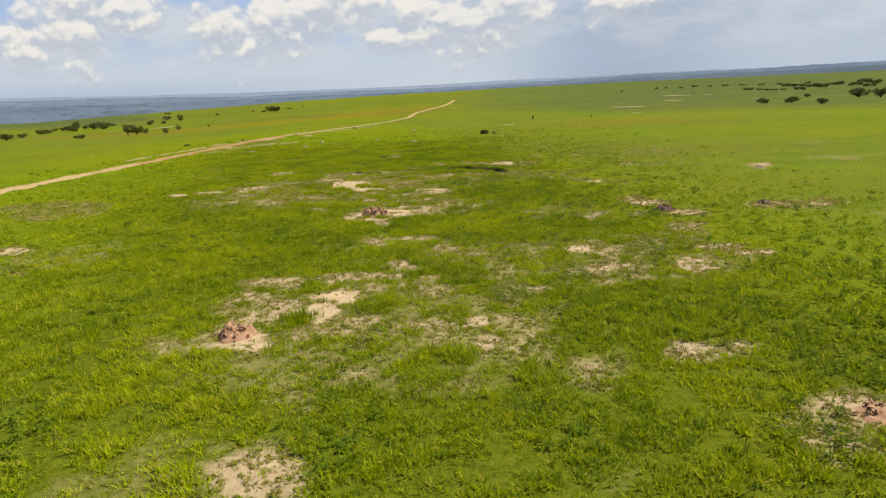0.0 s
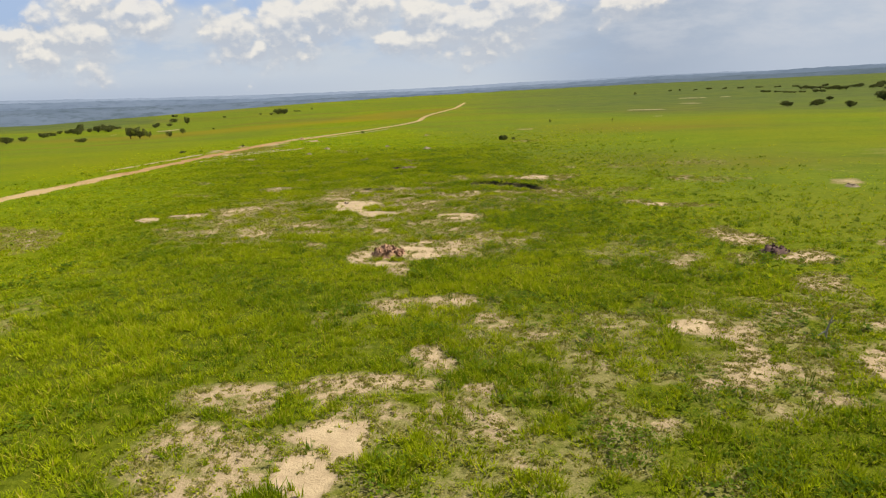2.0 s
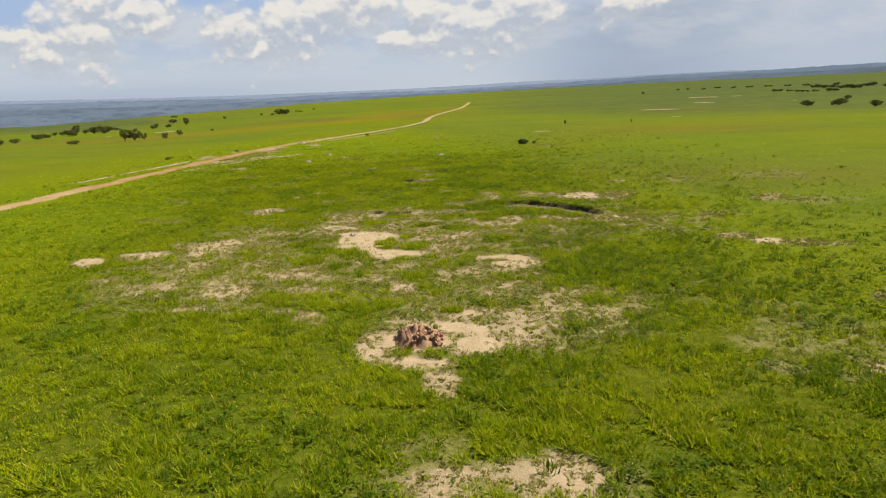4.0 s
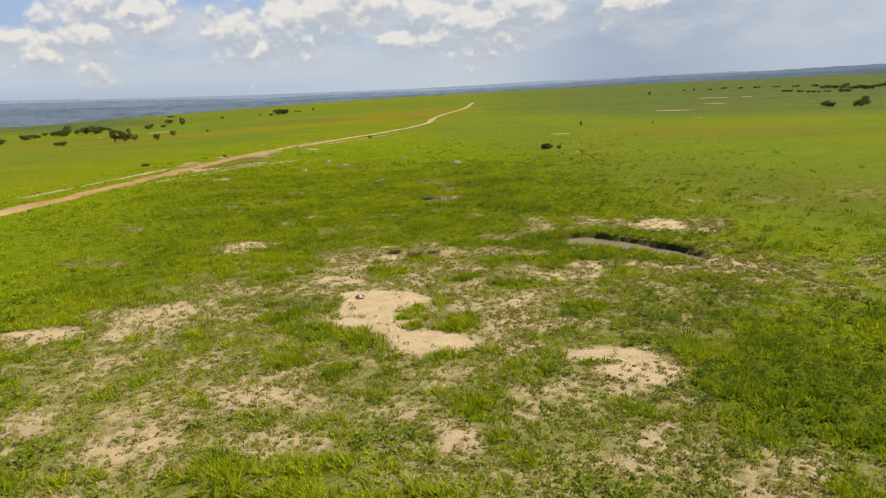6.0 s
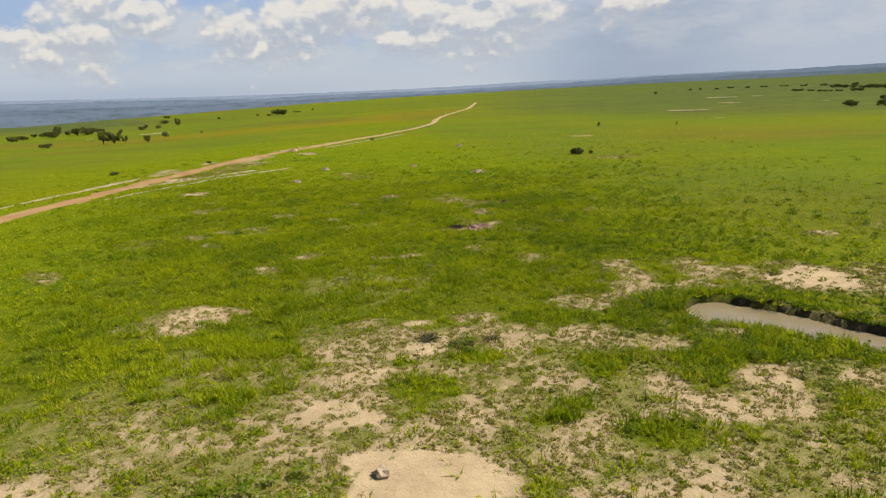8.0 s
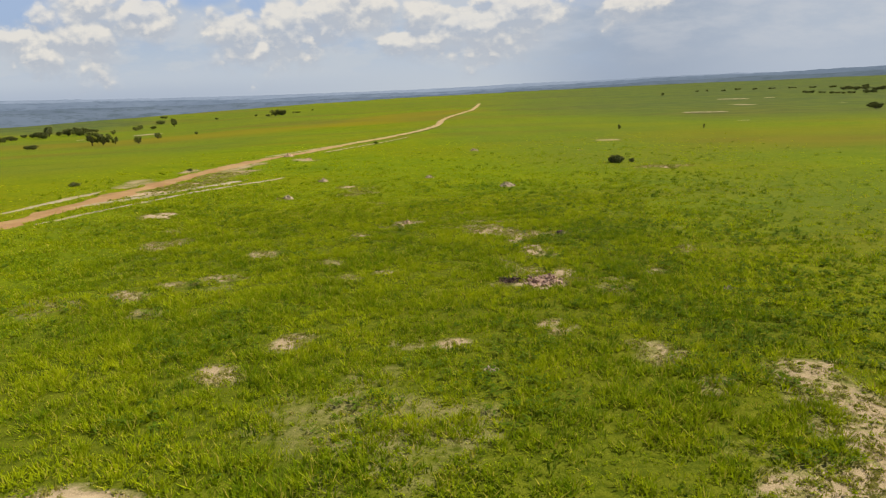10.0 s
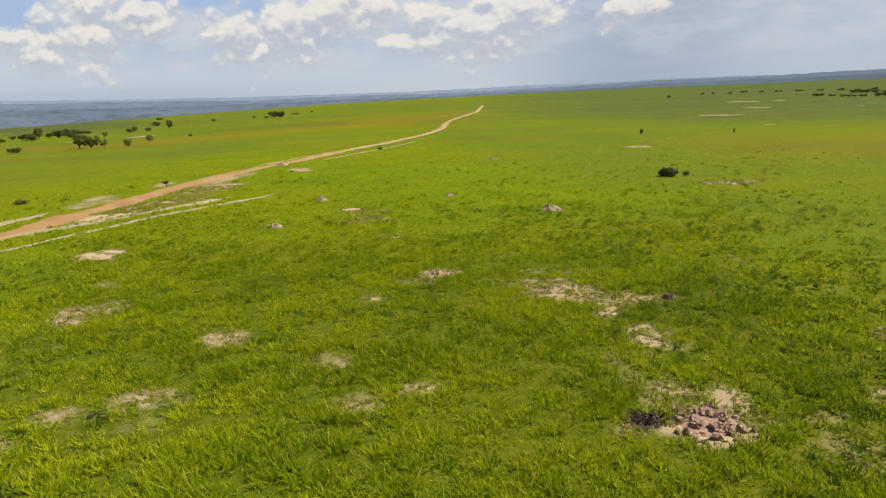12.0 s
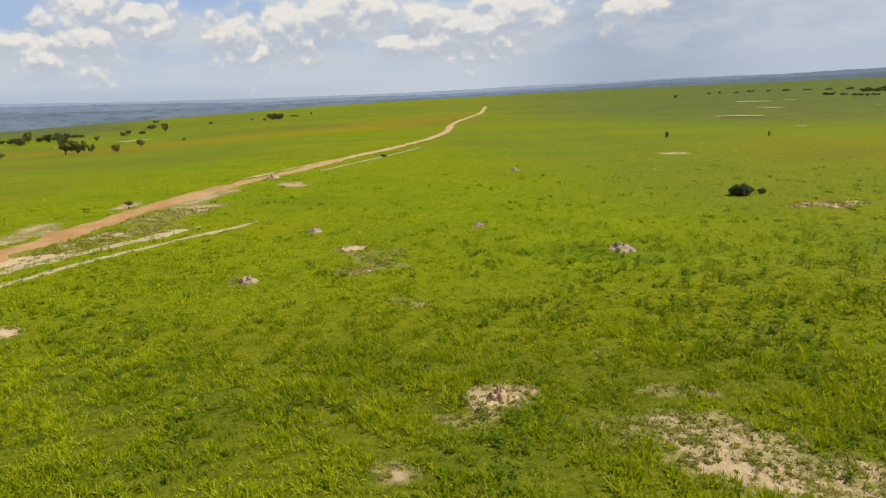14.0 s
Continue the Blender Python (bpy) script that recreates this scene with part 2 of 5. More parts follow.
bare(11.1, 47.5, 1.2, 0.9, 11, 0.80)
bare(2.0, 47.5, 2.1, 1.9, 28, 0.26)
bare(11.3, 47.8, 0.9, 0.5, 4, 0.78)
bare(20.7, 47.9, 1.8, 0.8, 0, 0.72)
bare(9.9, 48.6, 1.3, 0.9, 5, 0.88)
bare(10.2, 49.2, 1.4, 0.6, -0, 0.90)
bare(0.2, 49.9, 0.7, 0.6, 55, 0.45)
bare(-0.2, 50.5, 0.5, 0.4, -3, 0.55)
bare(-0.3, 50.8, 0.6, 0.5, 54, 0.75)
bare(-6.0, 52.4, 0.8, 0.5, -6, 0.50)
bare(19.7, 53.8, 3.1, 2.0, 48, 0.29)
bare(-4.7, 53.8, 3.5, 1.1, -6, 0.48)
bare(-2.0, 54.2, 1.0, 1.0, -29, 0.80)
bare(-37.4, 54.6, 2.6, 1.1, -40, 0.90)
bare(21.0, 56.1, 2.4, 1.3, 44, 0.42)
bare(-6.3, 61.7, 1.1, 0.4, -86, 0.62)
bare(14.0, 61.8, 1.1, 0.9, 48, 0.60)
bare(22.8, 62.0, 1.6, 0.9, 47, 0.86)
bare(23.3, 62.1, 1.9, 1.4, 42, 0.78)
bare(18.9, 62.3, 1.9, 1.0, 45, 0.45)
bare(14.6, 62.5, 1.3, 1.0, 22, 0.55)
bare(-7.3, 63.6, 1.3, 0.7, -12, 0.90)
bare(32.8, 65.1, 2.2, 1.4, 11, 0.70)
bare(37.5, 66.0, 2.9, 2.0, 12, 0.50)
bare(-4.5, 66.0, 1.6, 1.4, -47, 1.00)
bare(-9.6, 66.3, 1.8, 0.9, -77, 0.72)
bare(-9.4, 67.7, 0.7, 0.5, -9, 0.72)
bare(-3.6, 67.8, 0.8, 0.5, 4, 0.75)
bare(21.5, 68.3, 2.5, 1.8, 56, 0.86)
bare(-5.2, 68.4, 1.6, 0.8, -0, 1.00)
bare(-2.0, 68.4, 2.2, 1.3, -10, 0.60)
bare(-6.8, 69.2, 1.8, 0.4, -2, 0.90)
bare(-1.0, 69.6, 1.3, 0.7, -7, 0.50)
bare(-4.6, 70.8, 0.8, 0.6, 76, 0.75)
bare(-1.0, 70.9, 1.7, 1.3, 36, 0.55)
bare(-14.3, 71.1, 1.1, 0.7, -62, 0.55)
bare(20.8, 71.5, 2.3, 1.2, 61, 0.55)
bare(-16.3, 72.2, 0.6, 0.4, -18, 0.82)
bare(0.4, 72.2, 1.0, 0.5, 67, 0.50)
bare(-46.8, 72.6, 4.4, 1.9, -42, 0.50)
bare(-2.0, 72.7, 1.1, 0.8, 6, 0.42)
bare(-22.2, 73.1, 1.0, 0.4, -11, 0.82)
bare(-9.1, 76.8, 1.0, 0.8, -74, 0.80)
bare(-21.6, 77.1, 2.3, 1.4, -25, 0.56)
bare(-10.2, 77.3, 0.8, 0.5, -10, 0.55)
bare(-9.6, 77.7, 0.9, 0.6, -3, 0.72)
bare(-47.3, 77.7, 8.5, 3.8, -34, 0.42)
bare(-11.2, 78.4, 0.5, 0.4, -9, 0.55)
bare(-15.2, 79.8, 2.7, 1.8, -17, 0.48)
bare(-14.9, 80.0, 1.6, 1.1, -62, 0.45)
bare(-5.8, 80.3, 0.8, 0.7, 36, 0.22)
bare(-45.1, 80.9, 3.4, 1.5, -28, 0.42)
bare(-18.7, 80.9, 1.6, 0.8, -12, 0.70)
bare(-1.2, 82.0, 1.8, 0.9, -12, 0.90)
bare(-22.6, 82.1, 6.9, 4.2, -50, 0.22)
bare(-29.6, 82.5, 4.3, 2.2, -26, 0.22)
bare(-0.1, 82.7, 1.1, 0.6, -0, 0.75)
bare(-0.1, 83.3, 1.1, 0.7, 11, 0.68)
bare(-1.5, 84.2, 2.2, 0.9, -4, 0.95)
bare(-3.0, 84.3, 0.9, 0.6, 11, 0.72)
bare(-1.5, 84.5, 1.4, 0.8, 2, 0.96)
bare(-5.6, 85.5, 0.9, 0.3, -3, 0.70)
bare(-26.6, 85.7, 2.3, 1.2, -42, 0.50)
bare(-10.3, 86.0, 2.3, 1.4, -10, 1.00)
bare(23.2, 86.3, 2.9, 1.1, -7, 0.42)
bare(-11.2, 86.6, 2.9, 2.1, -39, 1.00)
bare(-36.1, 86.8, 2.1, 1.1, -32, 0.92)
bare(20.4, 87.0, 1.2, 1.0, 35, 0.86)
bare(-10.0, 87.5, 1.1, 0.5, -1, 0.90)
bare(20.3, 87.5, 1.4, 1.2, 67, 0.90)
bare(-36.2, 87.7, 1.7, 0.7, -17, 1.00)
bare(-32.9, 87.9, 2.0, 0.9, -21, 0.70)
bare(-4.7, 87.9, 1.5, 1.1, 4, 0.46)
bare(-7.1, 87.9, 3.2, 1.7, -82, 0.62)
bare(-11.5, 88.1, 1.3, 0.7, -3, 0.95)
bare(-26.9, 88.2, 2.3, 1.4, -34, 0.58)
bare(-3.6, 88.3, 1.2, 0.9, 30, 0.29)
bare(-32.3, 89.0, 2.3, 0.8, -11, 0.90)
bare(-31.4, 89.1, 1.6, 0.7, -17, 0.84)
bare(-26.6, 89.2, 2.6, 1.5, -32, 0.68)
bare(18.2, 89.8, 1.5, 0.9, 12, 0.50)
bare(-12.4, 89.9, 1.9, 1.6, -55, 0.95)
bare(-13.6, 90.6, 3.6, 2.0, -73, 1.00)
bare(-6.8, 90.6, 1.8, 1.6, -19, 0.68)
bare(-26.5, 90.6, 2.0, 1.2, -32, 0.84)
bare(-4.1, 90.9, 1.4, 1.1, 41, 0.42)
bare(-27.4, 90.9, 1.3, 0.6, -19, 0.78)
bare(-13.5, 91.1, 1.6, 0.9, -6, 0.95)
bare(-7.7, 91.3, 2.0, 1.9, 89, 0.66)
bare(-27.0, 91.5, 3.3, 1.8, -20, 0.78)
bare(-22.5, 91.8, 1.8, 1.0, -17, 0.58)
bare(-29.9, 91.9, 1.9, 1.0, -36, 0.58)
bare(-10.8, 91.9, 0.8, 0.6, 88, 0.80)
bare(-7.1, 92.0, 2.1, 1.5, 5, 0.66)
bare(-23.2, 92.3, 1.4, 0.9, -33, 0.58)
bare(-15.3, 92.5, 1.6, 1.2, -70, 1.00)
bare(-27.0, 92.7, 2.7, 1.2, -14, 0.82)
bare(-14.1, 93.3, 2.7, 2.2, -43, 1.00)
bare(-4.7, 93.6, 0.9, 0.6, 6, 0.50)
bare(-25.0, 93.6, 1.4, 0.7, -17, 0.46)
bare(-12.4, 94.2, 2.0, 1.6, -62, 0.95)
bare(-14.4, 94.7, 2.3, 1.2, -7, 1.00)
bare(-8.9, 95.4, 2.1, 0.9, 89, 0.60)
bare(-15.0, 95.6, 3.9, 2.7, -35, 0.50)
bare(9.7, 96.5, 2.6, 1.7, 15, 0.42)
bare(-7.4, 97.3, 1.4, 1.2, 47, 0.50)
bare(-12.6, 97.8, 1.3, 0.6, -2, 0.72)
bare(-2.1, 97.8, 2.3, 0.9, -7, 0.80)
bare(-4.0, 97.9, 1.7, 0.7, -5, 0.75)
bare(-11.4, 97.9, 2.6, 2.1, -30, 0.50)
bare(-2.7, 98.1, 1.4, 0.8, 1, 0.84)
bare(-16.0, 98.1, 0.8, 0.5, -8, 0.95)
bare(-5.1, 98.3, 0.7, 0.5, 2, 0.68)
bare(-0.6, 98.3, 1.5, 1.2, 7, 0.80)
bare(-17.1, 98.4, 1.0, 0.5, -10, 0.80)
bare(-17.2, 98.5, 1.4, 0.7, -11, 0.80)
bare(12.4, 98.7, 2.3, 1.4, 48, 0.50)
bare(-2.4, 98.9, 1.4, 0.5, 1, 0.72)
bare(-17.3, 99.2, 1.0, 0.5, -8, 0.90)
bare(-10.4, 99.3, 0.9, 0.8, 36, 0.72)
bare(5.9, 99.4, 1.5, 0.7, 5, 0.58)
bare(0.5, 99.9, 0.9, 0.5, 12, 0.78)
bare(21.3, 99.9, 2.8, 1.5, 51, 0.29)
bare(48.8, 100.0, 3.3, 1.4, 62, 0.50)
bare(-3.9, 100.1, 1.1, 0.8, 25, 0.76)
bare(-18.6, 100.1, 0.8, 0.6, -26, 0.66)
bare(-12.8, 100.1, 1.0, 0.5, -3, 0.55)
bare(0.3, 100.3, 1.3, 0.7, 3, 0.68)
bare(10.2, 100.5, 2.0, 1.4, 36, 0.74)
bare(4.8, 100.6, 1.3, 0.7, 7, 0.80)
bare(-8.3, 100.7, 1.0, 0.8, 59, 0.55)
bare(0.5, 101.3, 1.1, 0.6, 12, 0.78)
bare(-13.4, 101.4, 1.0, 0.6, -4, 0.78)
bare(-16.8, 101.6, 1.5, 0.6, -5, 0.76)
bare(-16.0, 102.5, 3.3, 2.5, -56, 0.56)
bare(-16.3, 102.9, 1.1, 0.7, -8, 0.84)
bare(-16.5, 103.2, 1.5, 1.1, -70, 0.60)
bare(-13.9, 104.8, 0.9, 0.8, -54, 0.86)
bare(-2.6, 105.3, 0.9, 0.5, 18, 0.55)
bare(-17.6, 105.3, 2.1, 1.5, -35, 0.68)
bare(-5.3, 105.5, 1.1, 0.7, 5, 0.55)
bare(-37.2, 105.5, 1.4, 0.7, -35, 0.55)
bare(-10.0, 105.8, 1.5, 1.2, -15, 0.66)
bare(-39.2, 105.9, 2.0, 1.1, -37, 0.50)
bare(-14.0, 106.0, 1.1, 0.9, -38, 0.80)
bare(-9.2, 106.1, 1.2, 0.9, 77, 0.64)
bare(-18.1, 106.3, 1.9, 1.3, -13, 0.45)
bare(-5.9, 106.4, 1.3, 0.9, 17, 0.64)
bare(-19.5, 106.4, 1.2, 0.7, -13, 0.55)
bare(-11.4, 106.5, 1.6, 1.1, -4, 0.74)
bare(-16.0, 106.8, 1.6, 1.0, -10, 0.74)
bare(-10.4, 107.0, 1.6, 1.1, -9, 0.66)
bare(-14.5, 108.3, 0.8, 0.6, -16, 0.95)
bare(-17.2, 108.8, 1.1, 0.6, -5, 0.60)
bare(-30.1, 108.9, 1.5, 0.7, -20, 0.42)
bare(-11.4, 109.1, 1.0, 0.5, -1, 0.70)
bare(-28.5, 109.6, 1.2, 0.7, -27, 0.55)
bare(-28.1, 109.6, 1.4, 0.8, -49, 0.78)
bare(31.0, 109.8, 2.3, 1.2, 49, 0.58)
bare(-28.6, 110.2, 2.1, 0.9, -66, 0.85)
bare(-30.5, 110.3, 1.2, 0.6, -21, 0.50)
bare(-27.4, 110.5, 1.5, 0.7, -12, 0.84)
bare(-28.1, 110.9, 2.0, 1.1, -21, 0.80)
bare(-2.7, 111.2, 1.0, 0.7, 17, 0.64)
bare(-27.6, 111.6, 2.0, 1.0, -18, 0.86)
bare(-26.5, 111.8, 1.2, 0.4, -7, 0.76)
bare(-5.3, 111.9, 1.7, 1.3, 89, 0.58)
bare(-4.6, 112.0, 1.4, 1.2, 1, 0.66)
bare(-4.4, 112.0, 2.2, 1.7, 14, 0.72)
bare(-5.5, 112.4, 1.3, 0.9, 21, 0.59)
bare(13.7, 113.8, 2.6, 1.5, 48, 0.62)
bare(8.5, 113.9, 1.9, 1.2, 25, 0.86)
bare(8.9, 114.7, 3.1, 2.2, 15, 0.86)
bare(14.7, 114.9, 3.4, 1.7, 62, 0.64)
bare(3.1, 115.0, 1.8, 1.2, 13, 0.52)
bare(10.5, 115.5, 3.4, 2.5, 56, 0.90)
bare(-1.4, 116.1, 4.5, 1.9, 82, 0.59)
bare(6.4, 116.6, 2.4, 1.8, 0, 0.56)
bare(6.1, 117.3, 1.7, 1.1, 62, 0.45)
bare(4.9, 117.8, 1.8, 1.0, 15, 0.52)
bare(8.3, 118.2, 2.7, 1.5, 4, 0.57)
bare(-5.2, 119.4, 0.8, 0.7, 28, 0.41)
bare(3.2, 119.8, 1.7, 1.2, 54, 0.49)
bare(-42.9, 120.9, 1.9, 0.8, -43, 0.41)
bare(-0.9, 120.9, 1.4, 0.9, 11, 0.52)
bare(-26.5, 121.7, 1.1, 0.7, -39, 0.49)
bare(-6.3, 122.6, 1.0, 0.8, 59, 0.49)
bare(-6.7, 124.1, 0.9, 0.3, 1, 0.49)
bare(-18.1, 124.6, 0.4, 0.2, -2, 0.57)
bare(-16.0, 124.7, 0.6, 0.4, 2, 0.62)
bare(-24.2, 124.9, 0.7, 0.5, -28, 0.57)
bare(-18.9, 124.9, 0.3, 0.2, -7, 0.49)
bare(-24.0, 126.0, 0.7, 0.3, -6, 0.41)
bare(-10.3, 126.4, 0.6, 0.4, 41, 0.41)
bare(-10.7, 127.3, 0.5, 0.3, 4, 0.49)
bare(18.2, 128.6, 0.9, 0.6, 13, 0.85)
bare(-34.4, 130.7, 1.4, 0.6, -11, 0.25)
bare(-40.7, 132.2, 2.7, 1.3, -49, 0.41)
bare(-41.5, 132.2, 2.0, 1.0, -31, 0.41)
bare(-6.2, 133.1, 1.6, 0.8, 60, 0.22)
bare(-9.8, 134.5, 1.2, 0.7, 19, 0.86)
bare(-37.0, 134.5, 1.3, 0.6, -20, 0.62)
bare(-10.4, 134.6, 1.4, 1.0, 15, 0.86)
bare(-12.8, 134.9, 0.6, 0.5, 30, 0.54)
bare(-12.3, 135.2, 0.7, 0.4, 9, 0.54)
bare(-5.6, 135.4, 0.7, 0.4, 35, 0.25)
bare(-10.1, 135.6, 0.7, 0.5, 36, 0.66)
bare(-7.8, 135.9, 0.7, 0.5, 36, 0.25)
bare(-33.1, 136.5, 2.3, 1.0, -13, 0.22)
bare(-10.5, 136.6, 1.7, 1.0, -81, 0.49)
bare(-8.9, 136.7, 0.8, 0.6, 36, 0.57)
bare(-34.6, 136.7, 1.1, 0.5, -11, 0.41)
bare(-2.5, 137.2, 0.8, 0.5, 40, 0.41)
bare(-9.1, 137.4, 1.0, 0.6, 12, 0.64)
bare(-23.4, 137.4, 0.8, 0.3, -5, 0.45)
bare(-23.5, 137.7, 0.6, 0.3, -8, 0.41)
bare(-32.4, 138.3, 1.6, 0.6, -8, 0.43)
bare(-32.8, 138.3, 1.1, 0.5, -10, 0.41)
bare(-21.1, 138.5, 0.6, 0.4, -5, 0.45)
bare(-11.1, 141.7, 1.1, 0.6, 10, 0.25)
bare(-24.7, 141.9, 0.6, 0.4, -70, 0.49)
bare(-24.9, 142.1, 0.7, 0.4, -74, 0.45)
bare(-25.6, 142.4, 0.9, 0.5, -8, 0.49)
bare(-8.2, 142.9, 0.6, 0.4, 22, 0.51)
bare(-8.4, 143.1, 0.7, 0.4, 20, 0.49)
bare(2.0, 143.5, 1.0, 0.5, 55, 0.45)
bare(-9.5, 143.9, 0.9, 0.5, 15, 0.52)
bare(-9.1, 144.5, 1.2, 0.9, 7, 0.45)
bare(-8.8, 144.7, 0.9, 0.6, 7, 0.51)
bare(-31.2, 144.9, 0.9, 0.6, -34, 0.61)
bare(-31.5, 145.0, 1.1, 0.7, -29, 0.59)
bare(-31.2, 145.3, 1.0, 0.6, -19, 0.54)
bare(-10.6, 148.0, 1.0, 0.5, 3, 0.61)
bare(-41.7, 148.7, 1.2, 0.6, -24, 0.48)
bare(-42.1, 150.0, 1.3, 0.7, -31, 0.48)
bare(-41.1, 150.6, 1.1, 0.5, -20, 0.41)
bare(-9.6, 150.6, 1.3, 0.9, 16, 0.56)
bare(-6.7, 150.6, 1.1, 0.8, 14, 0.48)
bare(-9.9, 150.7, 1.6, 1.3, 21, 0.61)
bare(-11.6, 150.7, 1.6, 0.6, 2, 0.61)
bare(-13.0, 151.8, 2.1, 0.8, 2, 0.45)
bare(-24.6, 151.8, 0.7, 0.4, -6, 0.41)
bare(-40.9, 152.2, 1.4, 0.7, -17, 0.23)
bare(-12.0, 152.2, 1.2, 0.9, 4, 0.59)
bare(-12.4, 152.4, 2.0, 1.2, 3, 0.59)
bare(-11.4, 152.9, 1.6, 0.7, 3, 0.61)
bare(-13.1, 153.8, 1.1, 0.6, 7, 0.61)
bare(-16.0, 154.0, 2.9, 1.4, 1, 0.20)
bare(-13.2, 154.4, 1.6, 1.1, 0, 0.59)
bare(-13.9, 154.9, 0.9, 0.7, 63, 0.41)
bare(-27.8, 155.4, 0.3, 0.2, -17, 0.25)
bare(-21.8, 155.7, 1.1, 0.6, -3, 0.29)
bare(-43.8, 156.2, 1.0, 0.5, -18, 0.41)
bare(-20.8, 157.0, 1.1, 0.7, -3, 0.86)
bare(-12.9, 157.6, 1.3, 0.4, -1, 0.28)
bare(-20.6, 157.6, 1.1, 0.8, -14, 0.69)
bare(-15.1, 162.3, 0.4, 0.3, 68, 0.45)
bare(-49.4, 165.7, 2.4, 1.3, -33, 0.95)
bare(-48.4, 167.3, 1.5, 0.7, -31, 0.95)
bare(-25.3, 171.1, 1.4, 0.9, -18, 0.25)
bare(-37.8, 177.7, 1.2, 0.7, -62, 0.49)
bare(-30.0, 179.6, 1.3, 0.9, -27, 0.66)
bare(-28.1, 184.1, 3.5, 2.7, -61, 0.20)
bare(-31.2, 187.5, 1.2, 0.7, -20, 0.95)
bare(-31.3, 188.1, 1.2, 0.9, -29, 0.95)
bare(-31.2, 187.8, 1.0, 1.2, -26, 0.85)
bare(-48.6, 238.9, 1.7, 3.9, 40, 0.80)
bare(-59.6, 186.5, 4.8, 2.7, 34, 0.90)
bare(-63.0, 187.0, 4.0, 3.0, 90, 0.41)
bare(-57.0, 212.0, 8.0, 3.5, 80, 0.45)
bare(27.5, 279.0, 4.2, 1.6, 10, 1.00)
bare(14.7, 244.2, 1.3, 0.9, 0, 0.95)
bare(19.5, 204.0, 5.0, 1.4, 8, 0.55)
bare(20.0, 201.5, 1.2, 0.6, 0, 0.80)
bare(-68.5, 200.0, 2.0, 6.0, 10, 0.42)
bare(-67.5, 219.5, 1.2, 3.0, 10, 0.70)
bare(-57.5, 196.0, 3.0, 8.0, -20, 0.45)
bare(-59.0, 226.0, 2.0, 9.0, -10, 0.50)
bare(-7.5, 66.7, 1.7, 1.3, 0, 0.95)
# Wide thin sward round the open places.
bare(-2.0, 71.0, 8.0, 6.0, 0, 0.34)
bare(-8.0, 79.0, 9.0, 5.0, 0, 0.34)
bare(-12.0, 94.0, 17.0, 13.0, 0, 0.34)
bare(5.0, 100.0, 13.0, 9.0, -20, 0.32)
bare(-21.0, 81.0, 11.0, 8.0, 0, 0.36)
bare(-4.0, 32.0, 10.0, 7.0, 0, 0.28)
bare(12.0, 46.0, 10.0, 7.0, 0, 0.28)
island(-8.6, 33.9, 0.8, 0.6, -29)
island(-11.7, 39.9, 0.7, 0.5, -36)
island(-9.0, 40.3, 0.8, 0.6, -27)
island(-8.9, 41.0, 0.8, 0.5, -12)
island(-14.5, 88.1, 0.9, 0.7, -23)
island(-9.4, 88.2, 0.7, 0.6, -8)
island(-17.0, 88.5, 2.3, 1.4, -16)
island(-9.4, 88.6, 0.7, 0.5, 2)
island(-11.6, 88.8, 0.5, 0.4, -40)
island(-11.3, 89.1, 0.5, 0.3, 90)
island(-12.0, 90.5, 0.4, 0.3, -60)
island(-19.6, 90.8, 1.5, 1.0, -23)
island(-1.6, 90.9, 1.6, 1.3, 45)
island(-11.3, 92.0, 0.4, 0.4, -73)
island(-5.2, 96.5, 1.8, 1.3, 10)
island(-9.4, 97.6, 0.7, 0.5, 11)
island(-13.8, 100.6, 1.8, 1.4, -19)
island(7.1, 102.8, 1.0, 0.7, 25)
island(-6.1, 102.9, 1.3, 0.9, 11)
island(-1.4, 103.1, 1.4, 0.9, 18)
island(-15.0, 103.6, 0.7, 0.4, -7)
island(-11.8, 103.7, 1.4, 0.6, -3)
island(4.1, 104.2, 2.4, 1.6, 2)
island(2.5, 104.2, 2.4, 1.8, 30)
island(-22.6, 105.4, 2.1, 1.1, -13)
island(-11.8, 106.0, 0.5, 0.4, 33)
island(-14.1, 107.8, 0.6, 0.4, -3)
island(-7.6, 109.2, 1.5, 1.0, 11)
island(-4.5, 109.3, 1.3, 0.8, 10)
island(-0.5, 109.8, 1.9, 1.2, 25)
island(-26.6, 110.0, 0.8, 0.5, -32)


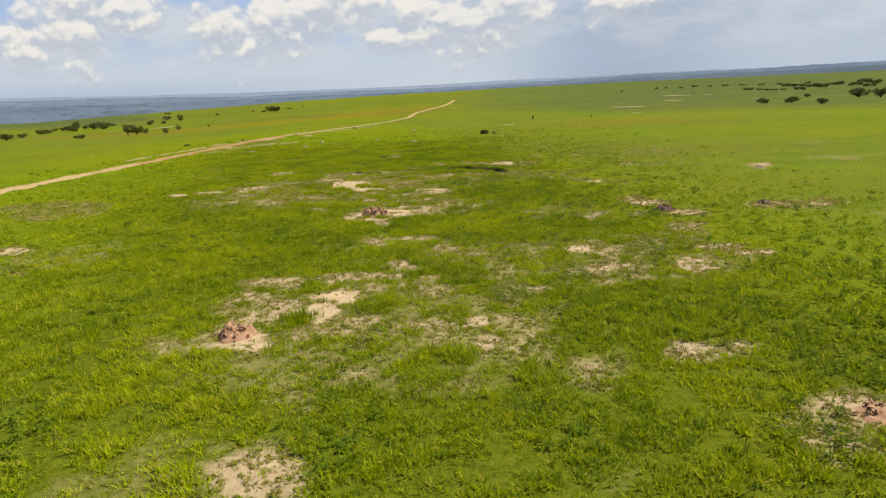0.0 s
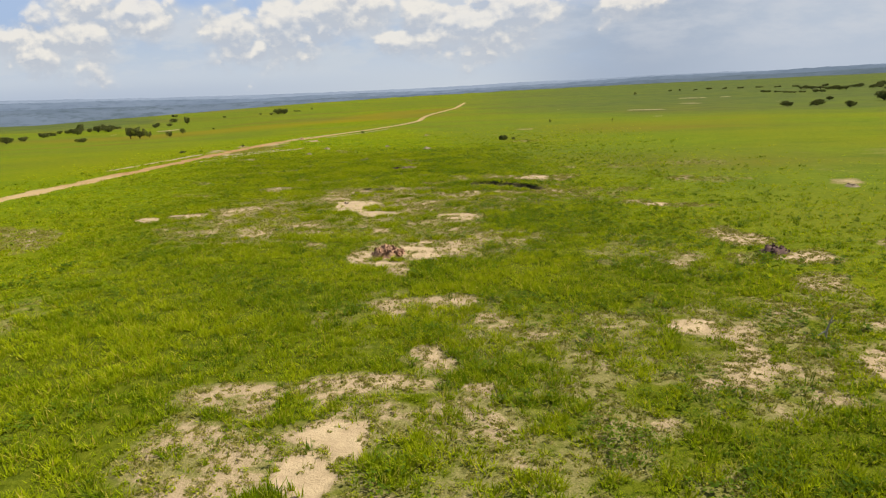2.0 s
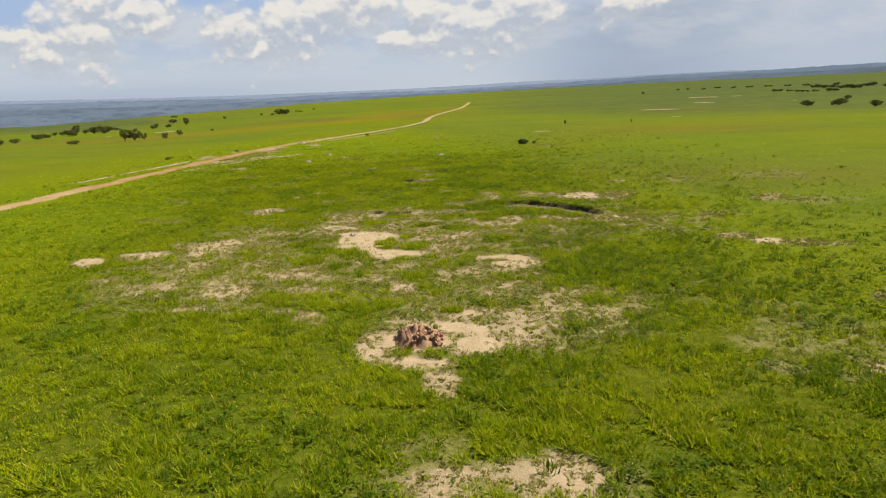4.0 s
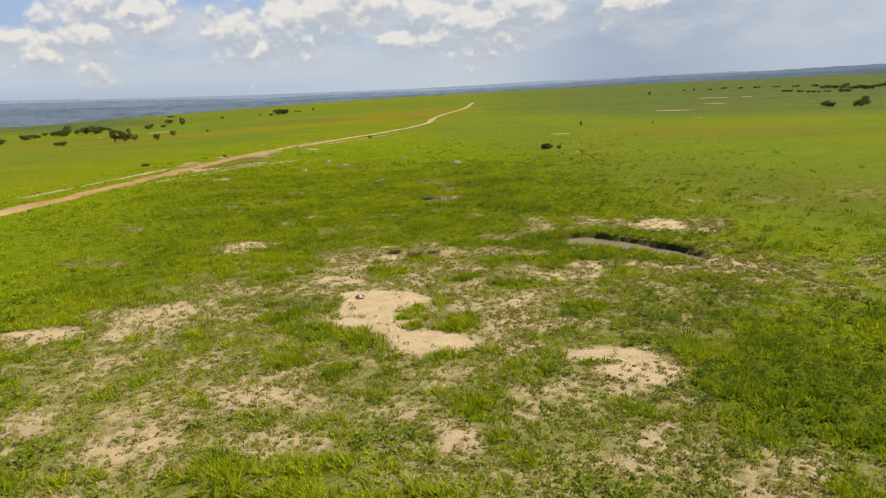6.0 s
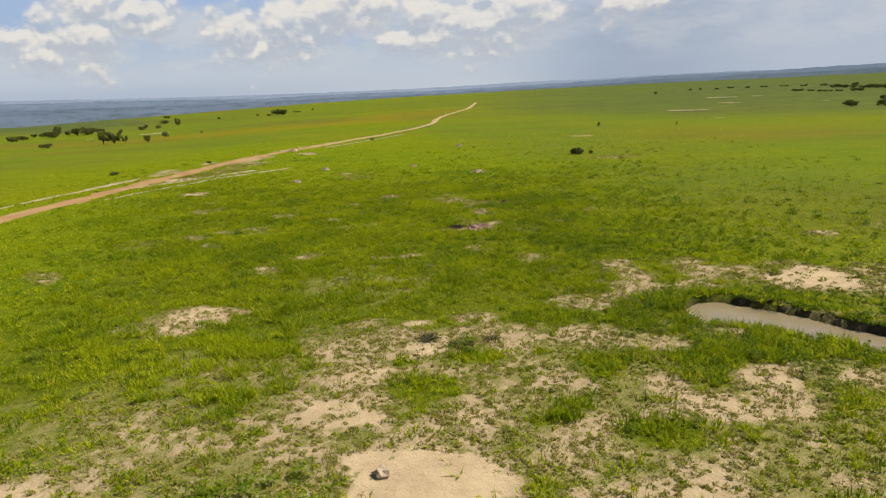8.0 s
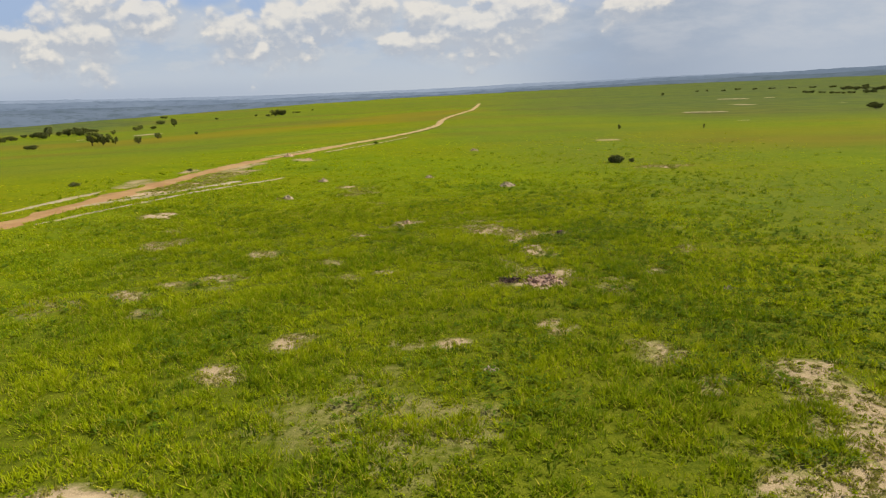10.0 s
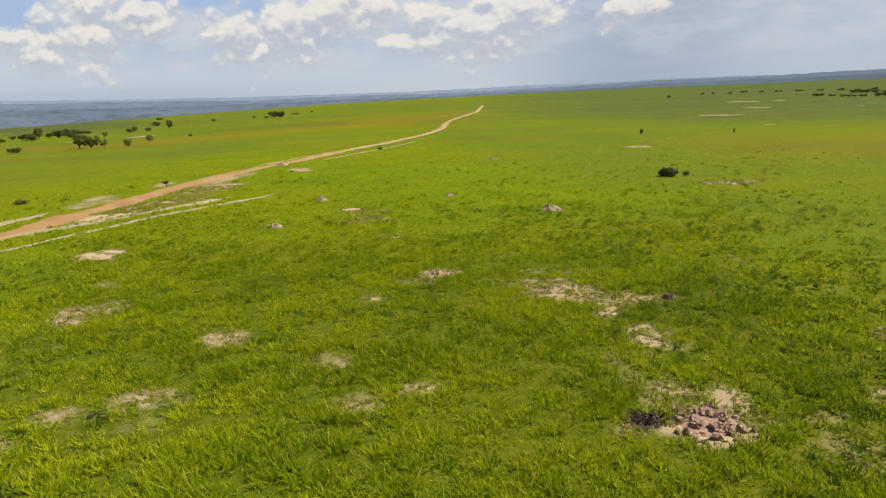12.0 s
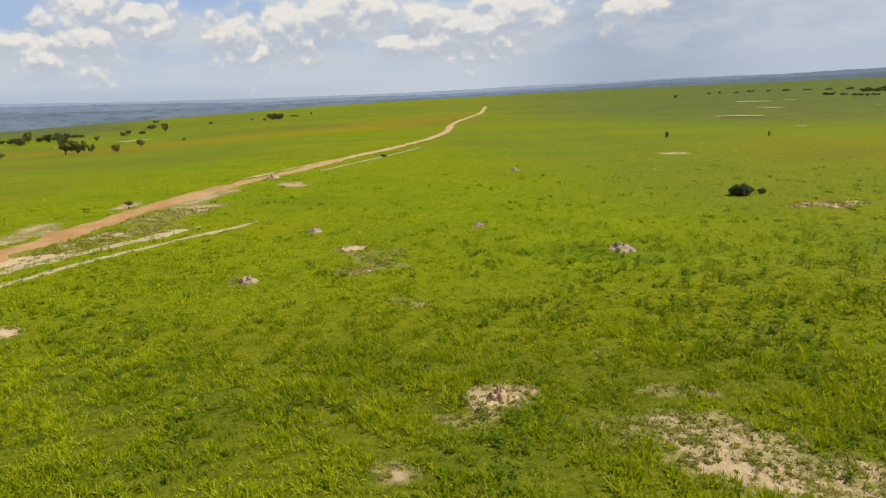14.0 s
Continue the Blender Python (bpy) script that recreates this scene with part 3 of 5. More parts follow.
def bareness(x, y):
    """0: closed sward, 1: open sand."""
    x, y = np.asarray(x, float), np.asarray(y, float)
    wx = (rough_noise(x, y, 2.6, 41, 4) - 0.5) * 2.6
    wy = (rough_noise(x, y, 2.6, 47, 4) - 0.5) * 2.6
    out = np.zeros(np.shape(x))
    for cx, cy, a, b, turn, amount in BARE:
        reach = max(a, b) * 1.6 + 2.0
        near = (np.abs(x - cx) < reach) & (np.abs(y - cy) < reach)
        if not near.any():
            continue
        k = min(1.0, 0.25 + 0.35 * b)
        u, v = x[near] + k * wx[near] - cx, y[near] + k * wy[near] - cy
        c, s = math.cos(turn), math.sin(turn)
        d = np.hypot((u * c + v * s) / (a + 0.25), (v * c - u * s) / (b + 0.25))
        open_sand = amount > 0.85
        out[near] = np.maximum(out[near], amount * (1 - smooth(d, 0.62 if open_sand else 0.65, 1.1 if open_sand else 1.42)))
    mosaic = (rough_noise(x, y, 2.0, 57, 3) - 0.50) * 1.0
    out = np.where(out < 0.85, np.clip(out + mosaic * 4 * out * (1 - out), 0, 0.84), out)
    for cx, cy, a, b, turn in ISLANDS:
        near = (np.abs(x - cx) < 1.5 * a + 1.5) & (np.abs(y - cy) < 1.5 * a + 1.5)
        if not near.any():
            continue
        u, v = x[near] + 0.4 * wx[near] - cx, y[near] + 0.4 * wy[near] - cy
        c, s = math.cos(turn), math.sin(turn)
        d = np.hypot((u * c + v * s) / (a + 0.1), (v * c - u * s) / (b + 0.1))
        out[near] = out[near] * (0.12 + 0.88 * smooth(d, 0.7, 1.2))
    dirt = rough_noise(x, y, 11, 53, 4)
    specks = smooth(dirt, 0.60, 0.78) * 0.20 * (1 - smooth(np.maximum(np.abs(x), y - 60), 60, 140))
    return np.maximum(out, specks)


def lushness(x, y):
    """1 on the grassy islands, where the grass stands taller."""
    out = np.zeros(np.shape(x))
    for cx, cy, a, b, turn in ISLANDS:
        u, v = x - cx, y - cy
        c, s = math.cos(turn), math.sin(turn)
        out = np.maximum(out, 1 - smooth(np.hypot((u * c + v * s) / (a + 0.2), (v * c - u * s) / (b + 0.2)), 0.8, 1.2))
    return out


def view_distance(x, y):
    """How near the flight line passes, allowing for what lies under it and behind."""
    side = np.abs(x + 0.17 * (y - 20))
    return np.maximum(np.maximum(17, 1.4 * side), y - 132)


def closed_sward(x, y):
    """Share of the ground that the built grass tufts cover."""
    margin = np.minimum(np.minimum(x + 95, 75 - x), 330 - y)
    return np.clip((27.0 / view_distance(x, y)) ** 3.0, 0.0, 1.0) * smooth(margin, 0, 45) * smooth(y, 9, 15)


def dry_land(x, y):
    """Wide tracts of ripening, yellower grass."""
    out = np.zeros(np.shape(x))
    for cx, cy, a, b, turn, amount in ((-150, 530, 190, 60, 20, 1.0), (-45, 680, 130, 60, 70, 1.0), (110, 330, 150, 60, 40, 0.6), (60, 250, 70, 30, 30, 0.5),
                                       (230, 640, 260, 60, 60, 0.6), (-210, 350, 160, 25, 60, 0.5)):
        c, s_ = math.cos(radians(turn)), math.sin(radians(turn))
        u, v = x - cx, y - cy
        d = np.hypot((u * c + v * s_) / a, (v * c - u * s_) / b)
        out = np.maximum(out, amount * (1 - smooth(d, 0.3, 1.3)))
    return out


def scrub_shade_land(x, y):
    """Greyer low scrubland far out, with haze and cloud shade also put into its tone."""
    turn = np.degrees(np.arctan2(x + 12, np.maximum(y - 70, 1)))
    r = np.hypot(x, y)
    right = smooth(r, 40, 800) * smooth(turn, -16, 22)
    # Extra darkening right of the flight line, and left beyond the road.
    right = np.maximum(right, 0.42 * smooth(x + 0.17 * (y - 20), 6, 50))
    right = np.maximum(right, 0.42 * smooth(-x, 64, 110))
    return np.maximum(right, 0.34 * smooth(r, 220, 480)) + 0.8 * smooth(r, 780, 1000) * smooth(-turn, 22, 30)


# ---------------------------------------------------------------- materials
def material(name):
    m = bpy.data.materials.new(name)
    m.use_nodes = True
    n = Nodes(m.node_tree)
    return m, n, m.node_tree.nodes["Principled BSDF"]


def place(n):
    return n.add("ShaderNodeNewGeometry").outputs["Position"]


def bumped(n, bsdf, height, strength, distance):
    b = n.add("ShaderNodeBump")
    b.inputs["Strength"].default_value, b.inputs["Distance"].default_value = strength, distance
    n.put(b.inputs["Height"], height)
    n.put(bsdf.inputs["Normal"], b.outputs[0])


def ground_material():
    m, n, bsdf = material("savanna_ground")
    p = place(n)
    att = n.add("ShaderNodeAttribute", attribute_name="bare").outputs["Fac"]
    fine = n.noise(p, 2.6, 6.0, 0.65)
    grit = n.noise(p, 14.0, 4.0, 0.6)
    mid = n.noise(p, 0.16, 4.0, 0.55)
    wide = n.noise(p, 0.014, 4.0, 0.55)
    stretch = n.add("ShaderNodeMapping")
    stretch.inputs["Scale"].default_value = (0.35, 1.0, 1.0)
    n.put(stretch.inputs[0], p)
    bands = n.noise(stretch.outputs[0], 0.011, 3.0, 0.5)
    green = n.mix(n.step(mid, 0.36, 0.64), GREEN_A, GREEN_B)
    green = n.mix(n.math("MULTIPLY", n.step(wide, 0.42, 0.62), 0.8), green, GREEN_C)
    green = n.mix(n.math("MULTIPLY", n.step(bands, 0.52, 0.66), 0.75), green, GREEN_D)
    streak = n.noise(stretch.outputs[0], 0.085, 5.0, 0.68)
    green = n.mix(n.math("MULTIPLY", n.step(streak, 0.50, 0.68), 0.45), green, (0.052, 0.088, 0.004))
    green = n.mix(n.math("MULTIPLY", n.step(n.noise(p, 0.9, 5.0, 0.7), 0.47, 0.66), 0.66), green, (0.044, 0.080, 0.004))
    green = n.mix(n.math("MULTIPLY", n.step(fine, 0.52, 0.34), 0.6), green, (0.044, 0.064, 0.0025))
    sand = n.mix(n.step(n.noise(p, 0.9, 5.0, 0.6), 0.35, 0.65), (0.322, 0.246, 0.145), (0.268, 0.200, 0.116))
    sand = n.mix(n.math("MULTIPLY", n.step(grit, 0.54, 0.76), 0.35), sand, (0.17, 0.122, 0.074))
    soil = n.mix(n.step(grit, 0.38, 0.62), (0.265, 0.200, 0.116), (0.205, 0.155, 0.086))
    sand = n.mix(n.step(att, 0.62, 0.92), soil, sand)
    litter = n.mix(n.step(grit, 0.4, 0.6), (0.165, 0.142, 0.055), (0.112, 0.104, 0.030))
    patchy = n.math("ADD", n.math("SUBTRACT", fine, 0.5), n.math("MULTIPLY", n.math("SUBTRACT", n.noise(p, 0.75, 3.0, 0.6), 0.5), 1.1))
    rim = n.step(n.math("MULTIPLY", att, n.math("ADD", 1.0, n.math("MULTIPLY", patchy, 2.2))), 0.07, 0.28)
    core = n.step(n.math("MULTIPLY", att, n.math("ADD", 1.0, n.math("MULTIPLY", patchy, 2.4))), 0.35, 0.57)
    dry = n.add("ShaderNodeAttribute", attribute_name="dry").outputs["Fac"]
    dry = n.step(n.math("ADD", dry, n.math("MULTIPLY", n.math("SUBTRACT", bands, 0.5), 2.4)), 0.25, 1.0)
    green = n.mix(n.math("MULTIPLY", dry, 0.85), green, GREEN_D)
    # Far haze and cloud shade painted in as darker, greyer scrubby green.
    scrub_shade = n.add("ShaderNodeAttribute", attribute_name="scrub_shade").outputs["Fac"]
    scrub_shade = n.step(n.math("ADD", scrub_shade, n.math("MULTIPLY", n.math("SUBTRACT", bands, 0.5), 1.3)), 0.0, 1.15)
    green = n.mix(n.math("MULTIPLY", scrub_shade, 0.9), green, n.mix(n.step(n.noise(p, 0.05, 5.0, 0.6), 0.40, 0.60), (0.042, 0.056, 0.020), (0.062, 0.076, 0.020)))
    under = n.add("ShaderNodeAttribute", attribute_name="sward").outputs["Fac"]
    # Thatch and soil colour, darkened with the shade between the tufts.
    shaded_thatch = n.mix(n.step(n.math("ADD", n.math("MULTIPLY", grit, 0.4), n.math("MULTIPLY", fine, 0.6)), 0.40, 0.60), (0.029, 0.039, 0.003), (0.076, 0.080, 0.008))
    green = n.mix(n.math("MULTIPLY", under, 0.72), green, shaded_thatch)
    col = n.mix(core, n.mix(n.math("MULTIPLY", rim, 0.95), green, litter), sand)
    wet = n.add("ShaderNodeAttribute", attribute_name="wet").outputs["Fac"]
    col = n.mix(wet, col, (0.03, 0.0225, 0.015))
    n.put(bsdf.inputs["Base Color"], col)
    bsdf.inputs["Roughness"].default_value = 0.95
    bsdf.inputs["Specular IOR Level"].default_value = 0.01
    h = n.math("ADD", n.math("MULTIPLY", fine, 1.0), n.math("MULTIPLY", grit, 0.3))
    bumped(n, bsdf, h, 0.5, 0.2)
    return m


GREEN_A, GREEN_B = (0.092, 0.121, 0.002), (0.115, 0.139, 0.002)
GREEN_C, GREEN_D = (0.126, 0.130, 0.002), (0.148, 0.112, 0.002)
GROUND = ground_material()


def leaf_material(name, dark, light, dry, dry_share, through=0.35, size=0.35):
    m, n, bsdf = material(name)
    p = place(n)
    rnd = n.add("ShaderNodeNewGeometry").outputs["Random Per Island"]
    blot = n.noise(p, size, 3.0, 0.5)
    spot = n.noise(p, size * 14, 2.0, 0.55)
    f = n.math("ADD", n.math("MULTIPLY", n.step(blot, 0.36, 0.64), 0.36), n.math("MULTIPLY", rnd, 0.28))
    f = n.math("ADD", f, n.math("MULTIPLY", n.step(spot, 0.36, 0.64), 0.36))
    col = n.mix(f, dark, light)
    col = n.mix(n.step(rnd, 1.0 - dry_share - 0.04, 1.0 - dry_share + 0.04), col, dry)
    n.put(bsdf.inputs["Base Color"], col)
    bsdf.inputs["Roughness"].default_value = 0.6
    bsdf.inputs["Diffuse Roughness"].default_value = 0.8
    bsdf.inputs["Specular IOR Level"].default_value = 0.015
    tr = n.add("ShaderNodeBsdfTranslucent")
    n.put(tr.inputs[0], col)
    mx = n.add("ShaderNodeMixShader")
    mx.inputs[0].default_value = through
    n.put(mx.inputs[1], bsdf.outputs[0])
    n.put(mx.inputs[2], tr.outputs[0])
    n.put(m.node_tree.nodes["Material Output"].inputs[0], mx.outputs[0])
    return m


LUSH = leaf_material("lush_grass", (0.080, 0.148, 0.003), (0.390, 0.422, 0.005), (0.42, 0.36, 0.05), 0.09, 0.45, 0.13)
DRYISH = leaf_material("short_grazed_grass", (0.140, 0.145, 0.018), (0.280, 0.260, 0.040), (0.34, 0.28, 0.10), 0.18, 0.40, 0.9)
TUFT = leaf_material("tufted_grass", (0.072, 0.142, 0.003), (0.355, 0.392, 0.005), (0.36, 0.33, 0.04), 0.05, 0.45, 0.11)
WEED = leaf_material("broadleaf_weed", (0.055, 0.105, 0.006), (0.125, 0.182, 0.010), (0.17, 0.185, 0.018), 0.1, 0.35)
FOLIAGE = leaf_material("tree_foliage", (0.06, 0.0775, 0.0175), (0.145, 0.155, 0.0425), (0.18, 0.17, 0.065), 0.15, 0.3, 0.5)
BUSHLEAF = leaf_material("bush_leaf", (0.058, 0.072, 0.018), (0.150, 0.162, 0.050), (0.18, 0.15, 0.08), 0.12, 0.25, 1.2)


def earth_material(name, a, b, c, scale=3.0):
    m, n, bsdf = material(name)
    p = place(n)
    big, small = n.noise(p, scale, 5.0, 0.6), n.noise(p, scale * 7, 4.0, 0.6)
    col = n.mix(n.step(big, 0.34, 0.66), a, b)
    col = n.mix(n.math("MULTIPLY", n.step(small, 0.52, 0.74), 0.7), col, c)
    n.put(bsdf.inputs["Base Color"], col)
    bsdf.inputs["Roughness"].default_value = 0.95
    bsdf.inputs["Specular IOR Level"].default_value = 0.1
    bumped(n, bsdf, n.math("ADD", big, n.math("MULTIPLY", small, 0.4)), 0.6, 0.05)
    return m


CLAY = earth_material("termite_clay", (0.285, 0.168, 0.100), (0.205, 0.115, 0.068), (0.095, 0.052, 0.033))
PURPLE = earth_material("dark_termite_clay", (0.0725, 0.0425, 0.0375), (0.105, 0.065, 0.0525), (0.025, 0.015, 0.015))
PALE = earth_material("pale_clay", (0.25, 0.192, 0.130), (0.19, 0.146, 0.096), (0.10, 0.075, 0.05))
SANDY = earth_material("sandy_clay", (0.3, 0.2, 0.12), (0.25, 0.17, 0.1), (0.17, 0.11, 0.065))
STONE = earth_material("grey_stone", (0.32, 0.25, 0.17), (0.26, 0.20, 0.13), (0.15, 0.11, 0.07), 5.0)
BARK = earth_material("bark", (0.08, 0.0625, 0.0475), (0.05, 0.04, 0.03), (0.025, 0.02, 0.0175), 6.0)
BLEACHED = earth_material("bleached_wood", (0.3, 0.275, 0.23), (0.23, 0.205, 0.165), (0.125, 0.105, 0.08), 8.0)
# Wet earth, coloured darker still for the bank's shaded face.
WET_SHADED_EARTH = earth_material("wet_shaded_earth", (0.05, 0.0425, 0.0225), (0.0325, 0.03, 0.0125), (0.015, 0.0125, 0.0090), 4.0)
RUBBLE = earth_material("crumbled_brown_clay", (0.27, 0.185, 0.130), (0.20, 0.120, 0.085), (0.105, 0.055, 0.045), 5.0)
CHARRED = earth_material("charred_wood", (0.015, 0.013, 0.014), (0.0275, 0.0225, 0.025), (0.0060, 0.0050, 0.0060), 6.0)


def road_material(name, a, b, c, pale=None):
    m, n, bsdf = material(name)
    p = place(n)
    big, small = n.noise(p, 0.22, 5.0, 0.6), n.noise(p, 2.2, 5.0, 0.6)
    col = n.mix(n.step(big, 0.35, 0.65), a, b)
    if pale:
        # The red earth gives way to pale sand along the road.
        xyz = n.add("ShaderNodeSeparateXYZ")
        n.put(xyz.inputs[0], p)
        along = n.math("ADD", xyz.outputs[1], n.math("MULTIPLY", n.math("SUBTRACT", n.noise(p, 0.05, 3.0, 0.6), 0.5), 120.0))
        col = n.mix(n.math("MULTIPLY", n.math("ADD", n.step(along, 225.0, 330.0), n.step(along, 165.0, 110.0)), 0.8), col, pale)
    col = n.mix(n.math("MULTIPLY", n.step(small, 0.52, 0.72), 0.55), col, c)
    n.put(bsdf.inputs["Base Color"], col)
    bsdf.inputs["Roughness"].default_value = 0.95
    bsdf.inputs["Specular IOR Level"].default_value = 0.1
    bumped(n, bsdf, small, 0.6, 0.1)
    return m


ROAD = road_material("red_earth_road", (0.205, 0.112, 0.045), (0.25, 0.155, 0.068), (0.135, 0.085, 0.025), (0.29, 0.21, 0.105))
TRACK = road_material("pale_sand_track", (0.26, 0.21, 0.13), (0.22, 0.175, 0.1), (0.135, 0.125, 0.045))


def water_material():
    m, n, bsdf = material("muddy_water")
    p = place(n)
    n.put(bsdf.inputs["Base Color"], n.mix(n.step(n.noise(p, 0.5, 3.0, 0.5), 0.3, 0.7), (0.15, 0.1175, 0.0675), (0.17, 0.135, 0.08)))
    bsdf.inputs["Roughness"].default_value = 0.12
    bsdf.inputs["IOR"].default_value = 1.33
    bumped(n, bsdf, n.noise(p, 5.0, 3.0, 0.5), 0.05, 0.05)
    return m


WATER = water_material()


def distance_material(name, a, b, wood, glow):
    """Land many kilometres off, the air's haze put into its colour and glow; wooder where it rises beyond the plain's
    far side.
    """
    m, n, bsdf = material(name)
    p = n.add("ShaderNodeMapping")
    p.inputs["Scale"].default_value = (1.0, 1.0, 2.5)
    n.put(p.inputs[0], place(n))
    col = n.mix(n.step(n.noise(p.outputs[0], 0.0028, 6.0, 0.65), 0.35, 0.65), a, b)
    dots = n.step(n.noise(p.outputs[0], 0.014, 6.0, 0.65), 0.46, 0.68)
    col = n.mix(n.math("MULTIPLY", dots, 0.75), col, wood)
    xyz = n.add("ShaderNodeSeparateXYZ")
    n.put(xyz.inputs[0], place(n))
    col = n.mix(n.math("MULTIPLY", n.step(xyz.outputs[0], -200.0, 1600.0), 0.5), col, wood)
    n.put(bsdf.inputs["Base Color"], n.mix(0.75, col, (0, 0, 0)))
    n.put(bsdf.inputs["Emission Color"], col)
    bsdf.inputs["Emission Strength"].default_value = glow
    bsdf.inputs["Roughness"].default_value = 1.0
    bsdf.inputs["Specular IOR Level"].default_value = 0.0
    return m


# Haze is painted in: paler blue glowing tints from ring to ring.
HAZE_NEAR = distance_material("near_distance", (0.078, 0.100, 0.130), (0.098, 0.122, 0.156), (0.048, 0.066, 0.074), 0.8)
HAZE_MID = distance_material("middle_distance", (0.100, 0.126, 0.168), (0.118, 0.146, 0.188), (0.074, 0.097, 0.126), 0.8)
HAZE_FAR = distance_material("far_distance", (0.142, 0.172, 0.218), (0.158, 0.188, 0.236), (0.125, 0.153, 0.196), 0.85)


# ---------------------------------------------------------------- helpers for meshes
def mesh_of(name, verts, faces, mat, smooth_faces=False):
    """A mesh from arrays; faces all with the same number of corners."""
    verts, faces = np.asarray(verts, np.float32), np.asarray(faces, np.int32)
    me = bpy.data.meshes.new(name)
    me.vertices.add(len(verts))
    me.vertices.foreach_set("co", verts.ravel())
    k = faces.shape[1]
    me.loops.add(faces.size)
    me.loops.foreach_set("vertex_index", faces.ravel())
    me.polygons.add(len(faces))
    me.polygons.foreach_set("loop_start", np.arange(0, faces.size, k, dtype=np.int32))
    me.polygons.foreach_set("loop_total", np.full(len(faces), k, np.int32))
    if smooth_faces:
        me.polygons.foreach_set("use_smooth", np.ones(len(faces), bool))
    me.materials.append(mat)
    me.update(calc_edges=True)
    me.validate()
    return me


def mesh_bm(name, bm, mat, smooth_faces=True):
    me = bpy.data.meshes.new(name)
    for f in bm.faces:
        f.smooth = smooth_faces
    bm.to_mesh(me)
    bm.free()
    me.materials.append(mat)
    return me


def part(name, me, parent, m=None, label=""):
    ob = new(name, me)
    ob.parent = parent
    if m is not None:
        ob.matrix_basis = m
    return tagged(ob, label)


def thing(name, x, y, label, category, group="", turn=0.0, sink=0.0, scale=1.0):
    ob = new(name)
    ob.empty_display_size = 0.3
    ob.matrix_basis = pose(x, y, land_z(x, y) - sink, 0, 0, turn) @ Matrix.Scale(scale, 4)
    return tagged(ob, label, category, group)


# ---------------------------------------------------------------- ground
def spread(lo, hi, step, outer_lo, outer_hi, grow):
    """Coordinates: even between lo and hi, growing wider towards the outer ends."""
    mid = list(np.arange(lo, hi + 1e-6, step))
    left, right, s = [], [], step
    v = lo
    while v > outer_lo:
        s *= grow
        v -= s
        left.append(max(v, outer_lo))
    v, s = mid[-1], step
    while v < outer_hi:
        s *= grow
        v += s
        right.append(min(v, outer_hi))
    return np.array(left[::-1] + mid + right)


def grid_faces(rows, cols):
    i = np.arange(rows * cols).reshape(rows, cols)
    return np.stack([i[:-1, :-1], i[:-1, 1:], i[1:, 1:], i[1:, :-1]], -1).reshape(-1, 4)


gx = spread(-64, 40, 0.45, -4600, 4600, 1.05)
gy = spread(14, 200, 0.45, -1500, 4700, 1.05)
X, Y = np.meshgrid(gx, gy)
B = bareness(X, Y)
PD = pond_depth(X, Y)
Z = land(X, Y)
ground_mesh = mesh_of("ground", np.stack([X, Y, Z], -1).reshape(-1, 3), grid_faces(len(gy), len(gx)), GROUND, True)
for key, values in (("bare", B), ("wet", 1 - smooth(PD, -0.2, 0.35)), ("sward", closed_sward(X, Y)), ("dry", dry_land(X, Y)), ("scrub_shade", scrub_shade_land(X, Y))):
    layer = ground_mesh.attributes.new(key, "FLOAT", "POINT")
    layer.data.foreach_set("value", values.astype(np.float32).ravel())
tagged(new("ground", ground_mesh), "green savanna plain with patches of bare sandy soil", "ground", kind="structure")

# Pond water.
px, py = np.meshgrid(np.arange(-3.5, 12.5, 0.4), np.arange(98, 115, 0.4))
keep = pond_depth(px, py) < 0.9
pf = grid_faces(*px.shape)
pf = pf[keep.ravel()[pf].all(1)]
used = np.unique(pf)
back_to = np.zeros(px.size, int)
back_to[used] = np.arange(len(used))
pv = np.stack([px.ravel(), py.ravel(), np.full(px.size, WATER_Z)], -1)[used]
tagged(new("water", mesh_of("water", pv, back_to[pf], WATER, True)), "small pond of still muddy grey water", "pond", kind="structure")



def pond_bank():
    """The undercut far bank: a broken face of earth along the water, its shade put into the dark colour."""
    pts = np.array(POND)
    q = np.linspace(0, len(pts) - 1, 90)
    cx, cy, r = (np.interp(q, np.arange(len(pts)), pts[:, k]) for k in range(3))
    k = np.ones(13) / 13
    cx, cy = (np.convolve(np.r_[np.full(6, c[0]), c, np.full(6, c[-1])], k, "valid") for c in (cx, cy))
    tx, ty = np.gradient(cx), np.gradient(cy)
    ln = np.hypot(tx, ty)
    nx, ny = -ty / ln, tx / ln
    n = len(q)
    rows = []
    for out, z in ((-0.05, -0.6), (0.02, -0.25), (0.14, 0.02), (0.20, 0.10), (0.42, 0.15), (0.75, 0.11), (1.15, -0.06)):
        o = r + 0.05 + out + (rough_noise(q * 9, q * 0, 3.0, 77 + int(out * 10), 3) - 0.5) * 0.7
        zz = z + (rough_noise(q * 9, q * 0 + out * 4, 2.2, 83, 3) - 0.5) * (0.30 if z > 0 else 0.0)
        fade = smooth(np.minimum(q, q[-1] - q), 0.0, 0.35)
        rows.append(np.stack([cx + nx * o, cy + ny * o, np.where(z > 0, zz * fade - 0.1 * (1 - fade), zz)], -1))
    v = np.stack(rows, 0)
    tagged(new("pond_bank", mesh_of("pond_bank", v.reshape(-1, 3), grid_faces(len(rows), n), WET_SHADED_EARTH, True)), "dark undercut earth bank along the pond", "bank", kind="structure")
    return v[3], v[5]


